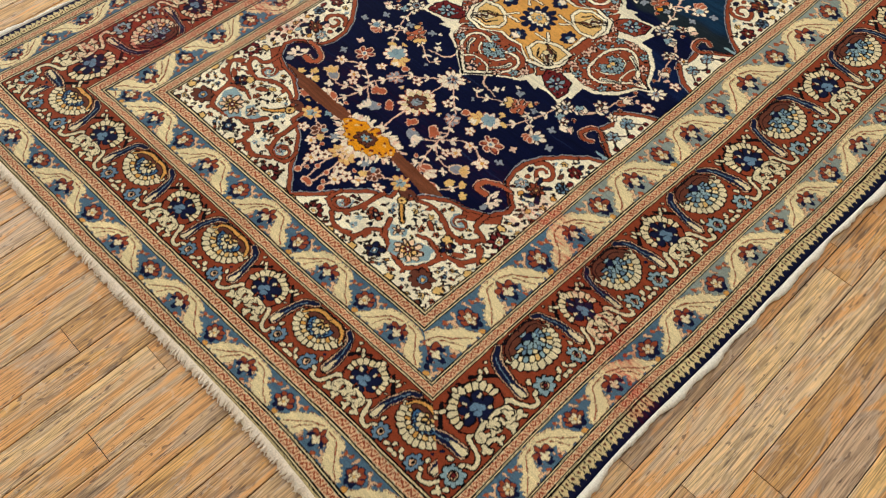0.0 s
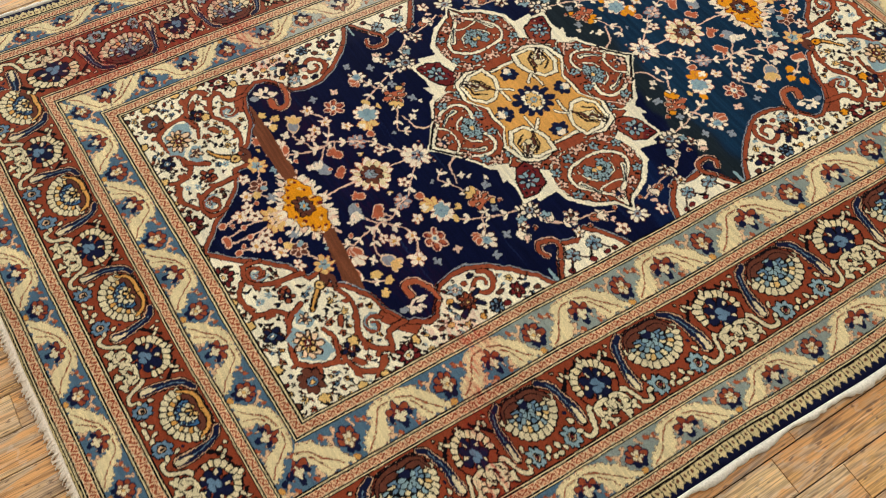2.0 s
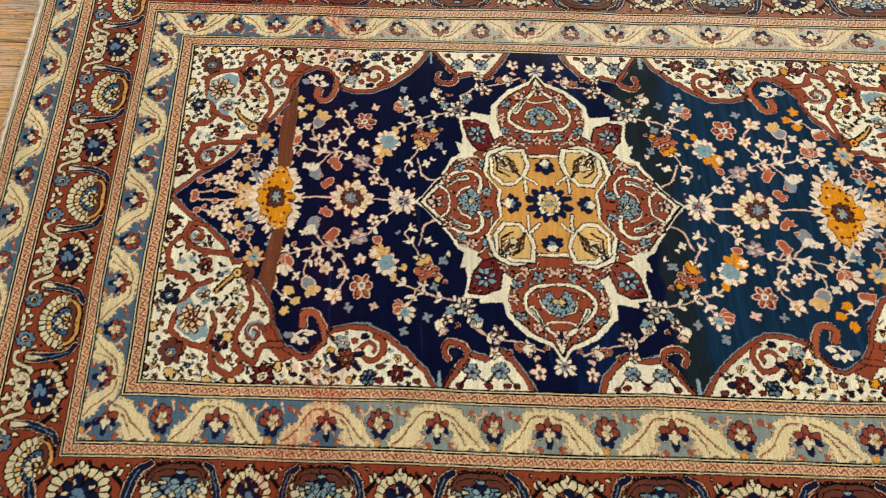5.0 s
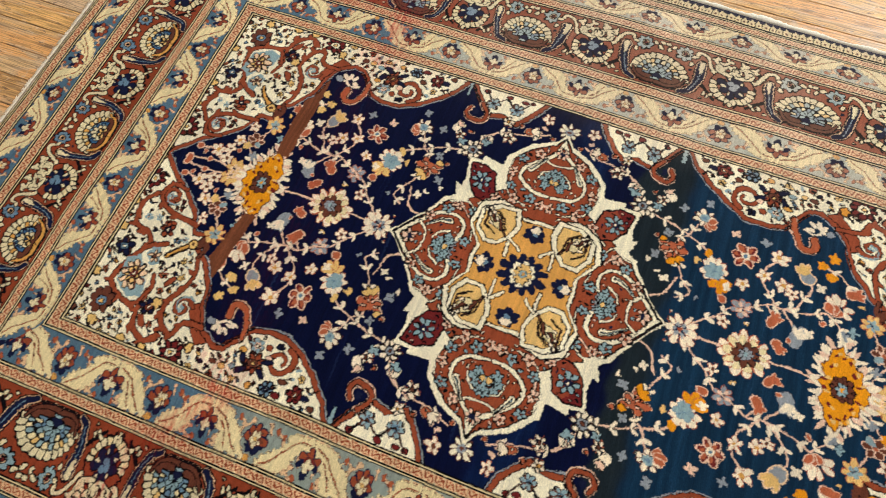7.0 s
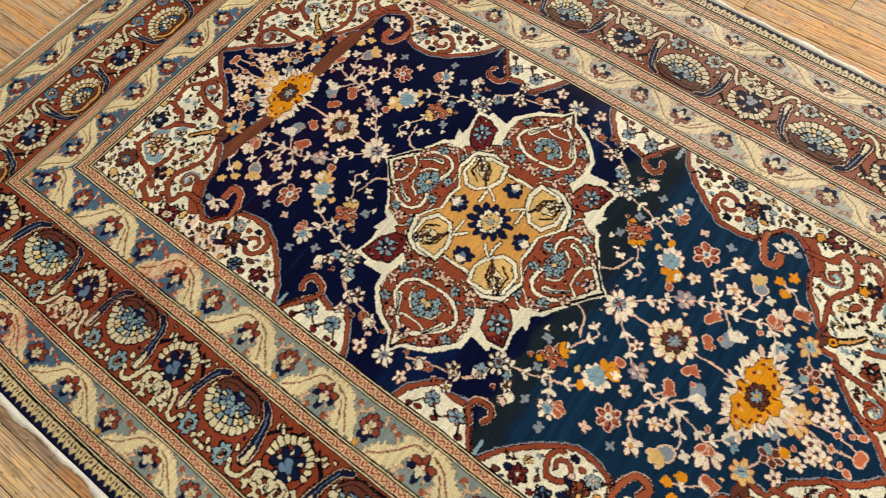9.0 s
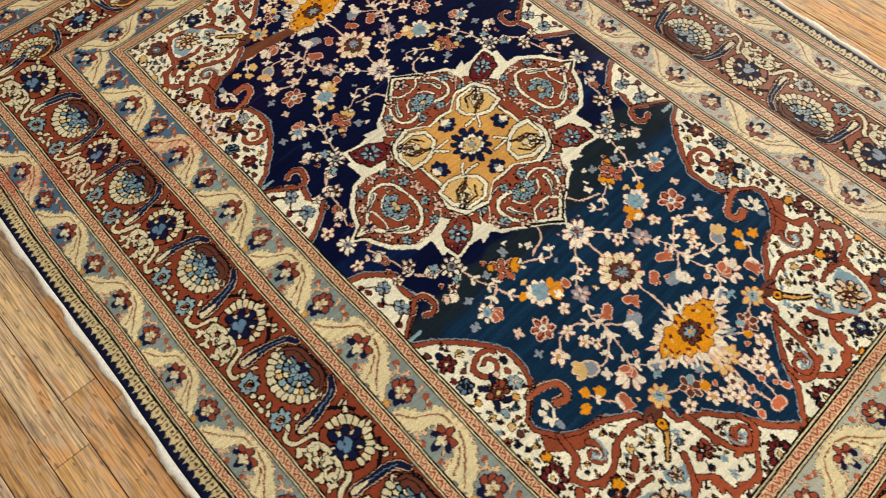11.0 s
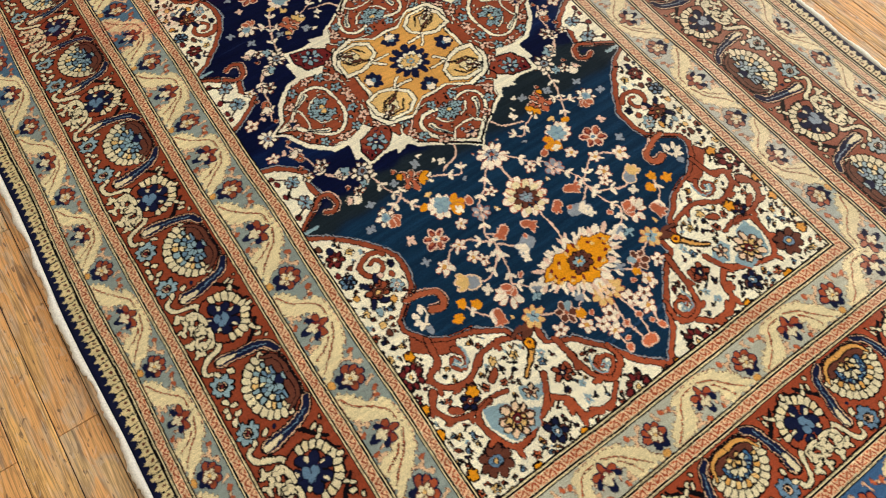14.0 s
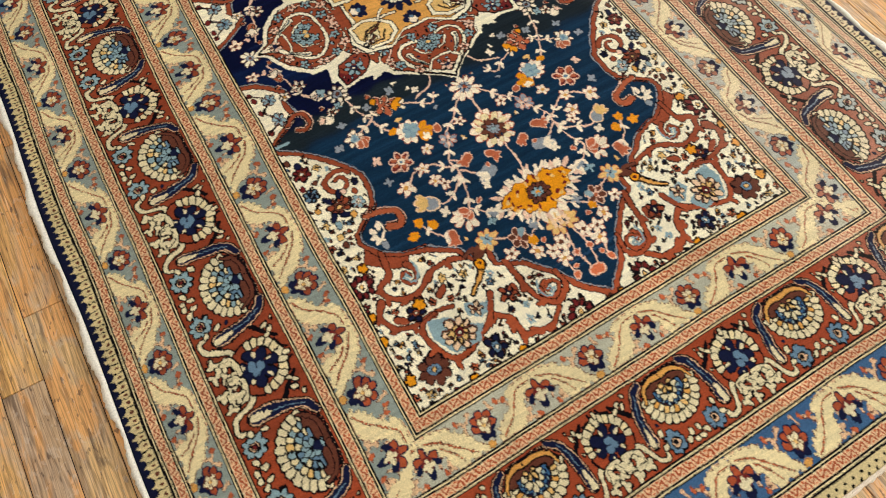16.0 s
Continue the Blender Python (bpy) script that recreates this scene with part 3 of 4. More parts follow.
    for (xa, ya), (xb, yb) in zip(half, half[1:]):
        n = max(2, int(math.hypot(xb - xa, yb - ya) / 5))
        for k in range(n):
            f, spread = (k + 0.5) / n, c.hand.uniform(-50, 50)
            ang = math.degrees(math.atan2((ya + yb) / 2 * 0.8, (xa + xb) / 2 - 471)) + spread
            c.oval(xa + (xb - xa) * f + 6 * math.cos(radians(ang)), ya + (yb - ya) * f + 6 * math.sin(radians(ang)), c.hand.uniform(6, 13), c.hand.uniform(2.4, 4), "ivory" if k % 4 else "pink", ang)
    c.poly([*half, *[(x, -y) for x, y in half[::-1]]], "brown")
    tight = [(471 + (x - 471) * 0.95, y * 0.96) for x, y in half]
    c.poly([*tight, *[(x, -y) for x, y in tight[::-1]]], "orange")
    for x, y, turn in ((455, 30, 60), (486, 26, 120), (470, 48, 0), (459, 50, 40), (480, 42, 90), (447, 6, 0), (494, 12, 20)):
        c.oval(x, y, 4.6, 2.2, "wine", turn)
        c.oval(x + 4, y + 4, 4, 2.2, "gold", turn)
    c.petals(471, 0, 14, 4.8, 8, "brown", 0, 360, 1.5, 1, 1.4)
    c.petals(471, 0, 10, 4.4, 8, "brown", 22, 360, 1.3, 1, 0.9)
    c.petals(471, 0, 7, 3.4, 8, "black")
    c.petals(471, 0, 6, 2.8, 6, "sky")
    draw_medallion(c)
    return c, bare


def draw_medallion(c):
    side = [(223, 0), (209, 14), (184, 46), (160, 88), (146, 98), (155, 124), (145, 120), (142, 140), (148, 176), (123, 177), (124, 187), (104, 184), (88, 182), (86, 206), (52, 242), (14, 260), (2, 279), (-4, 279), (-4, -4), (223, -4)]
    c.poly(side, "cream")
    inner = [(112, -4), (112, 70), (124, 100), (100, 118), (66, 142), (40, 128), (-4, 128), (-4, -4)]
    c.poly(inner, "rust")
    c.stroke(inner[:-2], 2.4, "black", bent=False)
    lobes = ([(217, 0), (199, 22), (177, 48), (153, 83), (120, 95), (102, 62), (96, 20), (96, -6), (216, -6)], [(0, 271), (14, 251), (46, 234), (76, 202), (78, 169), (62, 135), (30, 121), (-6, 118), (-6, 270)])
    for lobe in lobes:
        c.poly(lobe, "rust")
        c.stroke(lobe[:-2], 2.8, "black", bent=False)
        c.stroke([(x * 0.985, y * 0.985) for x, y in lobe[3:7]], 3.4, "cream")
    diag = [(140, 168), (116, 171), (92, 160), (83, 128), (92, 104), (116, 110), (133, 132)]
    c.poly([(x * 1.05 - 4, y * 1.05 - 4) for x, y in diag], "cream")
    c.poly(diag, "wine")
    c.stroke([*diag, diag[0]], 2.8, "black", bent=False)
    c.petals(113, 140, 12, 5.0, 7, "black", 0, 360, 1.3)
    c.petals(113, 140, 12, 3.8, 7, "sky", 0, 360, 1.5)
    c.oval(113, 140, 6, 6, "navy")
    c.oval(113, 140, 2.2, 2.2, "ivory")
    # ogees inside the big lobes, each with a leaf, a tip flower and a cluster
    ogees = ([(212, -2), (188, 26), (160, 53), (132, 60), (114, 48), (114, 26), (122, 4)], [(-2, 264), (16, 230), (48, 198), (52, 172), (34, 154), (4, 148)])
    for ogee in ogees:
        c.stroke(ogee, 9, "black")
        c.stroke(ogee, 5.2, "cream")
    for leaf, cross in (([(138, 46), (152, 42), (172, 28)], [(166, 0), (170, 18), (182, 30)]), ([(42, 192), (34, 206), (24, 220)], [(0, 212), (14, 214), (26, 222)])):
        c.stroke(cross, 6, "black")
        c.stroke(cross, 3, "cream")
        c.stroke(leaf, 13, "black", 5)
        c.stroke(leaf, 9, "cream", 2.5)
        c.stroke(leaf, 2.4, "sky", 1.5)
    for curl, dye in (([(132, 30), (146, 22), (152, 8)], "cream"), ([(26, 176), (22, 192), (8, 200)], "cream"), ([(150, 76), (128, 80), (112, 66)], "pink"), ([(66, 186), (66, 158), (48, 138)], "pink"), ([(104, 96), (88, 112), (70, 120)], "cream"), ([(96, 42), (104, 70), (112, 88)], "cream")):
        c.stroke(curl, 6.4, "black", 4)
        c.stroke(curl, 3.2, dye, 1.8)
    for x, y in ((130, 0), (4, 178)):
        for k, (dx, dy) in enumerate(((0, 0), (10, 10), (-10, 9), (0, 19), (14, 0), (-13, -4), (9, -9), (-4, 12))):
            c.petals(x + dx, y + dy, 4.4, 3.4, 5, "black", 30 * k, 360, 1.4)
            c.petals(x + dx, y + dy, 4.2, 2.4, 5, ("sky", "sky", "grey")[k % 3], 30 * k, 360, 1.4)
        c.oval(x, y, 4, 4, "gold")
    for x, y, dye in ((190, 2, "navy"), (2, 240, "navy")):
        c.petals(x, y, 7, 4.6, 5, "black", 0, 360, 1.4)
        c.petals(x, y, 7, 3.0, 5, "pink", 0, 360, 1.4)
        c.oval(x, y, 3.6, 3.6, dye)
    for x, y, dye in ((104, 20, "sky"), (106, 78, "sky"), (132, 80, "pink"), (150, 68, "sky"), (88, 62, "pink"), (26, 136, "sky"), (62, 150, "sky"), (70, 176, "pink"), (60, 208, "sky"), (36, 226, "pink"), (172, 44, "pink"), (92, 86, "sky"), (80, 120, "pink"), (50, 128, "pink"), (8, 126, "pink")):
        c.petals(x, y, 5.8, 4.2, 5, "black", 18, 360, 1.3)
        c.petals(x, y, 5.4, 2.9, 5, dye, 18, 360, 1.3)
        c.oval(x, y, 2.2, 2.2, "rust")
    # golden heart with a cartouche on each diagonal
    heart = [(80, -4), (76, 24), (84, 34), (100, 60), (88, 98), (58, 112), (30, 104), (24, 92), (-4, 94), (-4, -4)]
    c.poly([(x * 1.11, y * 1.09) for x, y in heart], "black")
    c.poly([(x * 1.08, y * 1.065) for x, y in heart], "cream")
    c.poly([(x * 1.02, y * 1.01) for x, y in heart], "black")
    c.poly(heart, "ochre")
    cart = [(34, 108), (29, 82), (36, 60), (54, 40), (76, 38), (92, 60), (90, 90), (64, 108)]
    c.stroke([*cart, cart[0]], 10, "black", bent=False)
    c.stroke([*cart, cart[0]], 6, "cream", bent=False)
    c.poly([(60 + (x - 60) * 0.84, 75 + (y - 75) * 0.86) for x, y in cart], "gold")
    for x, y in ((46, 30), (26, 46)):
        c.stroke([(36, 54), (x - 8, y - 8)], 7, "black", 5)
        c.stroke([(36, 54), (x - 8, y - 8)], 3.6, "cream", 2.6)
    c.stroke([(46, 60), (50, 84), (66, 96), (80, 88), (80, 66), (64, 54)], 2.0, "brown", bent=False)
    c.oval(64, 78, 15, 10, "leaf", 50)
    c.stroke([(54, 66), (58, 80), (68, 78), (74, 90)], 6, "brown", 3)
    c.oval(64, 82, 5, 2.6, "ivory", 60)
    c.oval(72, 72, 5, 2.8, "ivory", 30)
    c.stroke([(42, 54), (50, 64)], 2.4, "brown", 1.5)
    c.petals(78, 92, 5, 2.6, 4, "ivory", 0, 360, 1.3, 1, 1.2, "brown")
    for x, y in ((62, 0), (0, 74)):
        c.petals(x, y, 10, 6, 7, "navy", 20)
        c.oval(x, y, 8, 8, "navy")
        c.petals(x + (7 if y < 9 else 0), y + (0 if y < 9 else 8), 4, 4, 5, "ivory")
        c.oval(x, y, 3.6, 3.6, "slate")
    c.petals(0, 0, 32, 6.8, 12, "navy", 15, 360, 1.35)
    c.oval(0, 0, 28, 28, "navy")
    c.petals(0, 0, 16, 4.6, 12, "cream", 0, 360, 1.4)
    c.oval(0, 0, 15, 15, "cream")
    c.petals(0, 0, 10, 4, 10, "gold", 0, 360, 1.5)
    c.oval(0, 0, 6, 6, "sky")
    c.oval(0, 0, 2.5, 2.5, "ochre")
    for k in range(1400):
        x, y = random.uniform(20, 215), random.uniform(5, 262)
        r = random.uniform(2.0, 3.8)
        clear = [c.a[int((y + r * 1.2 * math.sin(a)) / 0.8), int((x + r * 1.2 * math.cos(a)) / 0.8)] for a in np.linspace(0, 6, 7)]
        if all(d in (DYE["rust"], DYE["wine"]) for d in clear):
            c.oval(x, y, r * 1.1, r * 0.7, random.choice(("cream", "sky", "cream", "pink", "navy", "black")), random.uniform(0, 180))
    core = Cartoon(0, 0, 230, 280, "ground")
    core.a = c.a[: core.h, : core.w].copy()
    core.outlined(2)
    c.a[: core.h, : core.w] = np.where(core.a == DYE["black"], core.a, c.a[: core.h, : core.w])


def draw_main(fan_blue):
    """One repeat of the wide border: a fan palmette between two navy flowers. x along the side, y from the inner to the outer edge."""
    c = Cartoon(-135, 0, 135, 112, "rust")
    # fan: two rows of blunt petals round a blue band, its arch towards the inner edge
    c.oval(0, 30, 52, 26, "black")
    c.oval(0, 30, 49, 24, "brown")
    c.blocks(0, 32, 54, 44, 13, 14, -8, 196, ("cream", "cream", "ivory"))
    c.blocks(0, 32, 39, 30, 8, 12, -4, 188, ("gold", "cream", "ochre", "cream") if fan_blue else ("leaf", "sky", "gold", "leaf", "sky"))
    c.poly([(29.5 * math.cos(radians(a)), 30 + 22 * math.sin(radians(a))) for a in range(-20, 201, 10)], "black")
    c.poly([(28 * math.cos(radians(a)), 30 + 20.5 * math.sin(radians(a))) for a in range(-18, 199, 9)], "blue" if fan_blue else "slate")
    if fan_blue:
        for k in range(7):
            a = radians(-14 + 208 * k / 6)
            c.petals(21 * math.cos(a), 36 + 15 * math.sin(a), 2.6, 2.2, 4, "navy", 30 * k)
            c.oval(21 * math.cos(a), 36 + 15 * math.sin(a), 2.2, 2.2, "sky")
        c.petals(0, 30, 12, 5, 6, "ivory", -10, 200, 1.5, 1, 1.2)
        c.petals(0, 22, 8, 4, 4, "gold", 0, 180, 1.4, 1, 1.0, "brown")
    else:
        c.blocks(0, 31, 27, 20, 7, 9, -10, 200, ("sky", "slate", "leaf"))
        c.oval(0, 28, 15, 10, "black")
        c.petals(0, 32, 9, 4, 6, "sky", -20, 220, 1.4, 1, 1.2)
        c.oval(0, 24, 8, 7, "navy")
        c.oval(-2, 14, 8, 6, "sky")
    for s in (-1, 1):
        arch = [(s * 2, 10), (s * 20, 9), (s * 38, 16), (s * 48, 32)]
        c.stroke(arch, 11, "black", 6)
        c.stroke(arch, 8, "ochre" if fan_blue else "brown", 3.5)
        c.stroke([(s * 2, 3.5), (s * 24, 3), (s * 42, 9), (s * 54, 22)], 2.2, "peach")
        # stem that comes down beside the fan and ends in a navy leaf with a cream core
        leaf = [(s * 44, 6), (s * 59, 15), (s * 67, 34), (s * 72, 58), (s * 73, 78)]
        c.stroke([(s * 106, 10), (s * 88, 26), (s * 72, 40)], 6, "black", 8)
        c.stroke(leaf, 14, "black", 24)
        c.stroke(leaf, 11, "peach", 20.5)
        c.stroke(leaf, 8.5, "navy", 17)
        c.stroke(leaf[1:4], 1.6, "slate", 1.6)
        c.stroke([(s * 72, 58), (s * 73, 66), (s * 74, 82)], 3, "cream", 10)
        for k, (x, y) in enumerate(((84, 18), (92, 14), (99, 20))):
            c.oval(s * x, y, 7, 4.2, "black", s * (70 - 18 * k))
            c.oval(s * x, y, 5.4, 2.7, "cream", s * (70 - 18 * k))
        # cream hook behind the leaf's foot
        hook = [(s * 112, 70), (s * 96, 72), (s * 88, 88), (s * 80, 102), (s * 66, 105), (s * 62, 96)]
        c.stroke(hook, 11, "black", 9)
        c.stroke(hook, 7, "cream", 5.4)
        # rosette between fan and leaf
        c.petals(s * 40, 93, 11, 6.4, 8, "black", 0, 360, 1.2)
        c.petals(s * 40, 93, 11, 5.0, 8, "slate" if fan_blue else "sky", 0, 360, 1.2)
        c.oval(s * 40, 93, 10, 10, "slate" if fan_blue else "sky")
        c.oval(s * 40, 93, 7, 7, "peach")
        c.oval(s * 40, 93, 3.8, 3.8, "wine" if not fan_blue else "black")
        for x, y, turn in ((8, 92, 70), (18, 100, 40), (5, 104, 10), (58, 92, 20), (54, 74, 60)):
            c.oval(s * x, y, 7, 5.2, "black", s * turn)
            c.oval(s * x, y, 5.4, 3.6, "cream", s * turn)
    # navy flower, half at each end, in a wreath of cream petals
    for x in (-135, 135):
        c.oval(x, 48, 44, 36, "black")
        c.oval(x, 50, 40, 32, "rust")
        c.blocks(x, 46, 41, 36, 12, 12, 165, 210, ("cream", "leaf", "cream"))
        c.petals(x, 50, 19, 8, 7, "navy", 12, 360, 1.15, 1, 1.5)
        c.oval(x, 50, 15, 13, "navy")
        for dx, dy in ((-4, 4), (6, 0), (0, -7)):
            c.oval(x + dx, 52 + dy, 7, 5, "slate", 40 * dx)
        c.petals(x, 50, 20, 2.6, 5, "cream", 40, 360, 1.8)
        c.oval(x, 8, 5, 7, "black")
        c.oval(x, 8, 3, 5.4, "cream")
        for s in (-1, 1):
            c.stroke([(x + s * 8, 4), (x + s * 14, 12), (x + s * 26, 14)], 4, "black", 3)
            curl = [(x + s * 6, 74), (x + s * 18, 74), (x + s * 31, 80), (x + s * 30, 94), (x + s * 18, 96)]
            c.stroke(curl, 11.5, "black", 10)
            c.stroke(curl, 8, "cream", 6.5)
            for dx, dy, turn in ((8, 90, 40), (14, 104, 0), (36, 100, 60), (3, 82, 90), (24, 86, 20)):
                c.petals(x + s * dx, dy, 4.5, 5.4, 3, "black", turn)
                c.petals(x + s * dx, dy, 4.5, 4.0, 3, "cream", turn)
    rng = random.Random(6 + fan_blue)
    for k in range(700):
        x, y, r = rng.uniform(-130, 130), rng.uniform(4, 108), rng.uniform(2.6, 4.4)
        clear = [c.a[min(c.h - 1, int((y + r * 1.9 * math.sin(a)) / 0.8)), min(c.w - 1, max(0, int((x + 135 + r * 1.9 * math.cos(a)) / 0.8)))] for a in np.linspace(0, 6, 8)]
        if all(d == DYE["rust"] for d in clear) and rng.random() < 0.5:
            c.oval(x, y, r * 1.3, r * 0.9, "black", 30)
            c.oval(x, y, r, r * 0.6, rng.choice(("cream", "ivory", "navy", "slate")), 30)
    c.outlined(3)
    return c


def draw_guard():
    """One repeat of a narrow border: a full flower, a half flower, and a cream leaf that arches over the half one."""
    c = Cartoon(-90, 0, 90, 52, "slate")
    wedge = [(-92, 2), (-70, 2), (-48, 8), (-32, 18), (-20, 34), (-10, 51), (-48, 51), (-58, 46), (-66, 36), (-76, 24), (-92, 13)]
    rising = [(12, 51), (20, 36), (34, 28), (46, 11), (62, 3), (92, 2), (92, 12), (78, 15), (70, 24), (66, 38), (54, 47), (38, 51)]
    for leaf, mx, my in ((wedge, -52, 26), (rising, 52, 26)):
        c.poly([(mx + (x - mx) * 1.04, my + (y - my) * 1.09) for x, y in leaf], "peach")
        c.poly(leaf, "leaf")
        for k, ((xa, ya), (xb, yb)) in enumerate(zip(leaf, leaf[1:])):
            for f in (0.25, 0.75):
                c.oval(xa + (xb - xa) * f, ya + (yb - ya) * f, c.hand.uniform(3, 6), 2.6, ("leaf", "leaf", "slate")[k % 3], c.hand.uniform(0, 180))
    c.stroke([(18, 48), (36, 38), (52, 22), (66, 10), (84, 8)], 1.7, "sienna", 1.3)
    c.stroke([(-84, 8), (-62, 16), (-46, 30), (-26, 46)], 1.7, "sienna", 1.3)
    c.stroke([(-66, 20), (-56, 30), (-46, 46)], 1.4, "sienna", 1.1)
    for x, y, turn in ((28, 9, 20), (40, 12, 70), (-26, 14, 110), (-36, 8, 20), (66, 38, 120), (-66, 40, 60), (58, 46, 10), (-72, 47, 0), (14, 6, 60), (-14, 6, 130), (74, 26, 80), (-76, 30, 100), (76, 48, 160)):
        c.stroke([(x, y), (x + 9 * math.cos(radians(turn)), y + 9 * math.sin(radians(turn)))], 3.6, "peach", 2)
        c.oval(x, y, 4.4, 3, "peach" if x % 4 else "sienna", turn + 60)
    # full flower: rust petals towards the inner edge, navy ones outwards
    c.petals(0, 25, 13, 8.5, 7, "slate")
    c.petals(0, 25, 11, 6.4, 4, "navy", 20, 150, 1.2)
    c.petals(0, 25, 11, 5.6, 5, "rust", 180, 180, 1.25, 1, 1.6, "navy")
    c.oval(0, 25, 9.5, 9.5, "brown")
    c.petals(0, 25, 5.6, 4, 5, "ivory", 20, 360, 1.2, 1, 0.8, "brown")
    c.oval(0, 25, 2.6, 2.6, "gold")
    c.oval(-4, 47, 6, 4.4, "ochre")
    for x in (-90, 90):
        c.petals(x, 28, 11, 5.4, 3, "rust", 200, 140, 1.6, 1, 1.4, "navy")
        for s in (-1, 1):
            c.oval(x + s * 12, 30, 8, 4.2, "navy", s * 30)
        c.oval(x, 38, 6, 9, "navy")
        c.oval(x, 28, 8.5, 8, "wine")
        c.petals(x, 30, 4.2, 3.6, 4, "ivory", 90)
    c.outlined(2, ("ground", "black", "navy"), "brown", 0.4)
    return c


def draw_stripe():
    """Barber stripe of running hooks between double dark cords."""
    c = Cartoon(-8, 0, 8, 24, "peach")
    for k in (-1, 0, 1):
        c.stroke([(16 * k - 7, 8), (16 * k - 4, 14.5), (16 * k, 12), (16 * k + 4, 9.5), (16 * k + 7, 16)], 2.2, "rust")
        c.oval(16 * k - 1, 8, 2.2, 1.2, "sienna")
        c.oval(16 * k + 1.5, 15.6, 2.2, 1.2, "sienna")
        c.oval(16 * k - 5, 17, 1.8, 1, "ivory")
        c.oval(16 * k + 5, 7, 1.8, 1, "ivory")
    for y in (1.0, 4.9, 19.1, 23.0):
        c.stroke([(-20, y), (20, y)], 3.0, "black")
    for y in (2.95, 21.05):
        c.stroke([(-20, y), (20, y)], 1.6, "leaf")
    return c


def draw_saw():
    """Beige teeth on navy, next to the selvedge."""
    c = Cartoon(-6.5, 0, 6.5, 30, "navy")
    c.poly([(-9, -1), (-6, 16), (-3, 16), (0, 22), (3, 16), (6, 16), (9, -1)], "beige")
    c.oval(0, 8, 1.8, 3, "brown")
    c.stroke([(-6.5, 3), (-6.5, 16)], 1.8, "black")
    c.stroke([(6.5, 3), (6.5, 16)], 1.8, "black")
    c.stroke([(-9, 0.8), (9, 0.8)], 2, "black")
    return c


def draw_dots():
    """Beige end band with two rows of dark dots."""
    c = Cartoon(-7, 0, 7, 30, "beige")
    c.oval(-3.5, 12, 2.4, 3, "black")
    c.oval(3.5, 22, 2.4, 3, "black")
    c.stroke([(-9, 0.8), (9, 0.8)], 2, "black")
    return c


# ---- the rug: one grid of knots, dyed after the cartoons ----
SHEAR = -0.053  # the ends lean a little
PILE = 0.012
# outer edges of the bands on each side, from the innermost stripe outwards
BANDS = {
    "near": (0.332, 0.358, 0.424, 0.449, 0.567, 0.591, 0.641, 0.663, 0.692),
    "far": (0.322, 0.350, 0.405, 0.434, 0.545, 0.573, 0.614, 0.637, 0.664),
    "left": (0.631, 0.660, 0.712, 0.735, 0.835, 0.863, 0.909, 0.934, 0.940),
    "right": (0.690, 0.721, 0.783, 0.810, 0.925, 0.954, 1.024, 1.053, 1.076),
}
KNOT = 0.0014
# where the repeats of the long borders fall, in millimetres along the rug
FANS = (-891, -579, -370, -138, 112, 368, 629, 890, 1150)
FULL_NEAR = (-800, -622, -448, -283, -113, 48, 242, 422, 600, 780, 960)
FULL_FAR = (-420, -255, -97, 73, 238, 423, 600, 780, 960)
FULL_OUTER = (-800, -637, -455, -275, -95, 63, 250, 425, 600, 780, 960)


def beat(along, places, repeat, first):
    """Millimetres along the rug to those of a cartoon whose repeats fall on places."""
    step = [first * repeat + repeat * k for k in range(len(places))]
    ahead = step[0] + (along - places[0]) * repeat / (places[1] - places[0])
    return np.where(along < places[0], ahead, np.interp(along, places, step))



def sample(c, x, y, wrap):
    """The dye numbers of a cartoon at millimetres x, y; wrap: the repeat along x."""
    if wrap:
        x = (x - c.x0) % wrap + c.x0
    i = np.clip(((x - c.x0) / c.cell).astype(int), 0, c.w - 1)
    j = np.clip(((y - c.y0) / c.cell).astype(int), 0, c.h - 1)
    return c.a[j, i]


def waves(x, y, seed, size, count=7):
    """A smooth wobble between about -1 and 1."""
    rng = np.random.default_rng(seed)
    out = np.zeros(x.shape)
    for _ in range(count):
        kx, ky = rng.normal(0, 6.28 / size, 2)
        out += np.sin(kx * x + ky * y + rng.uniform(0, 6.28))
    return out / math.sqrt(count) * 0.7


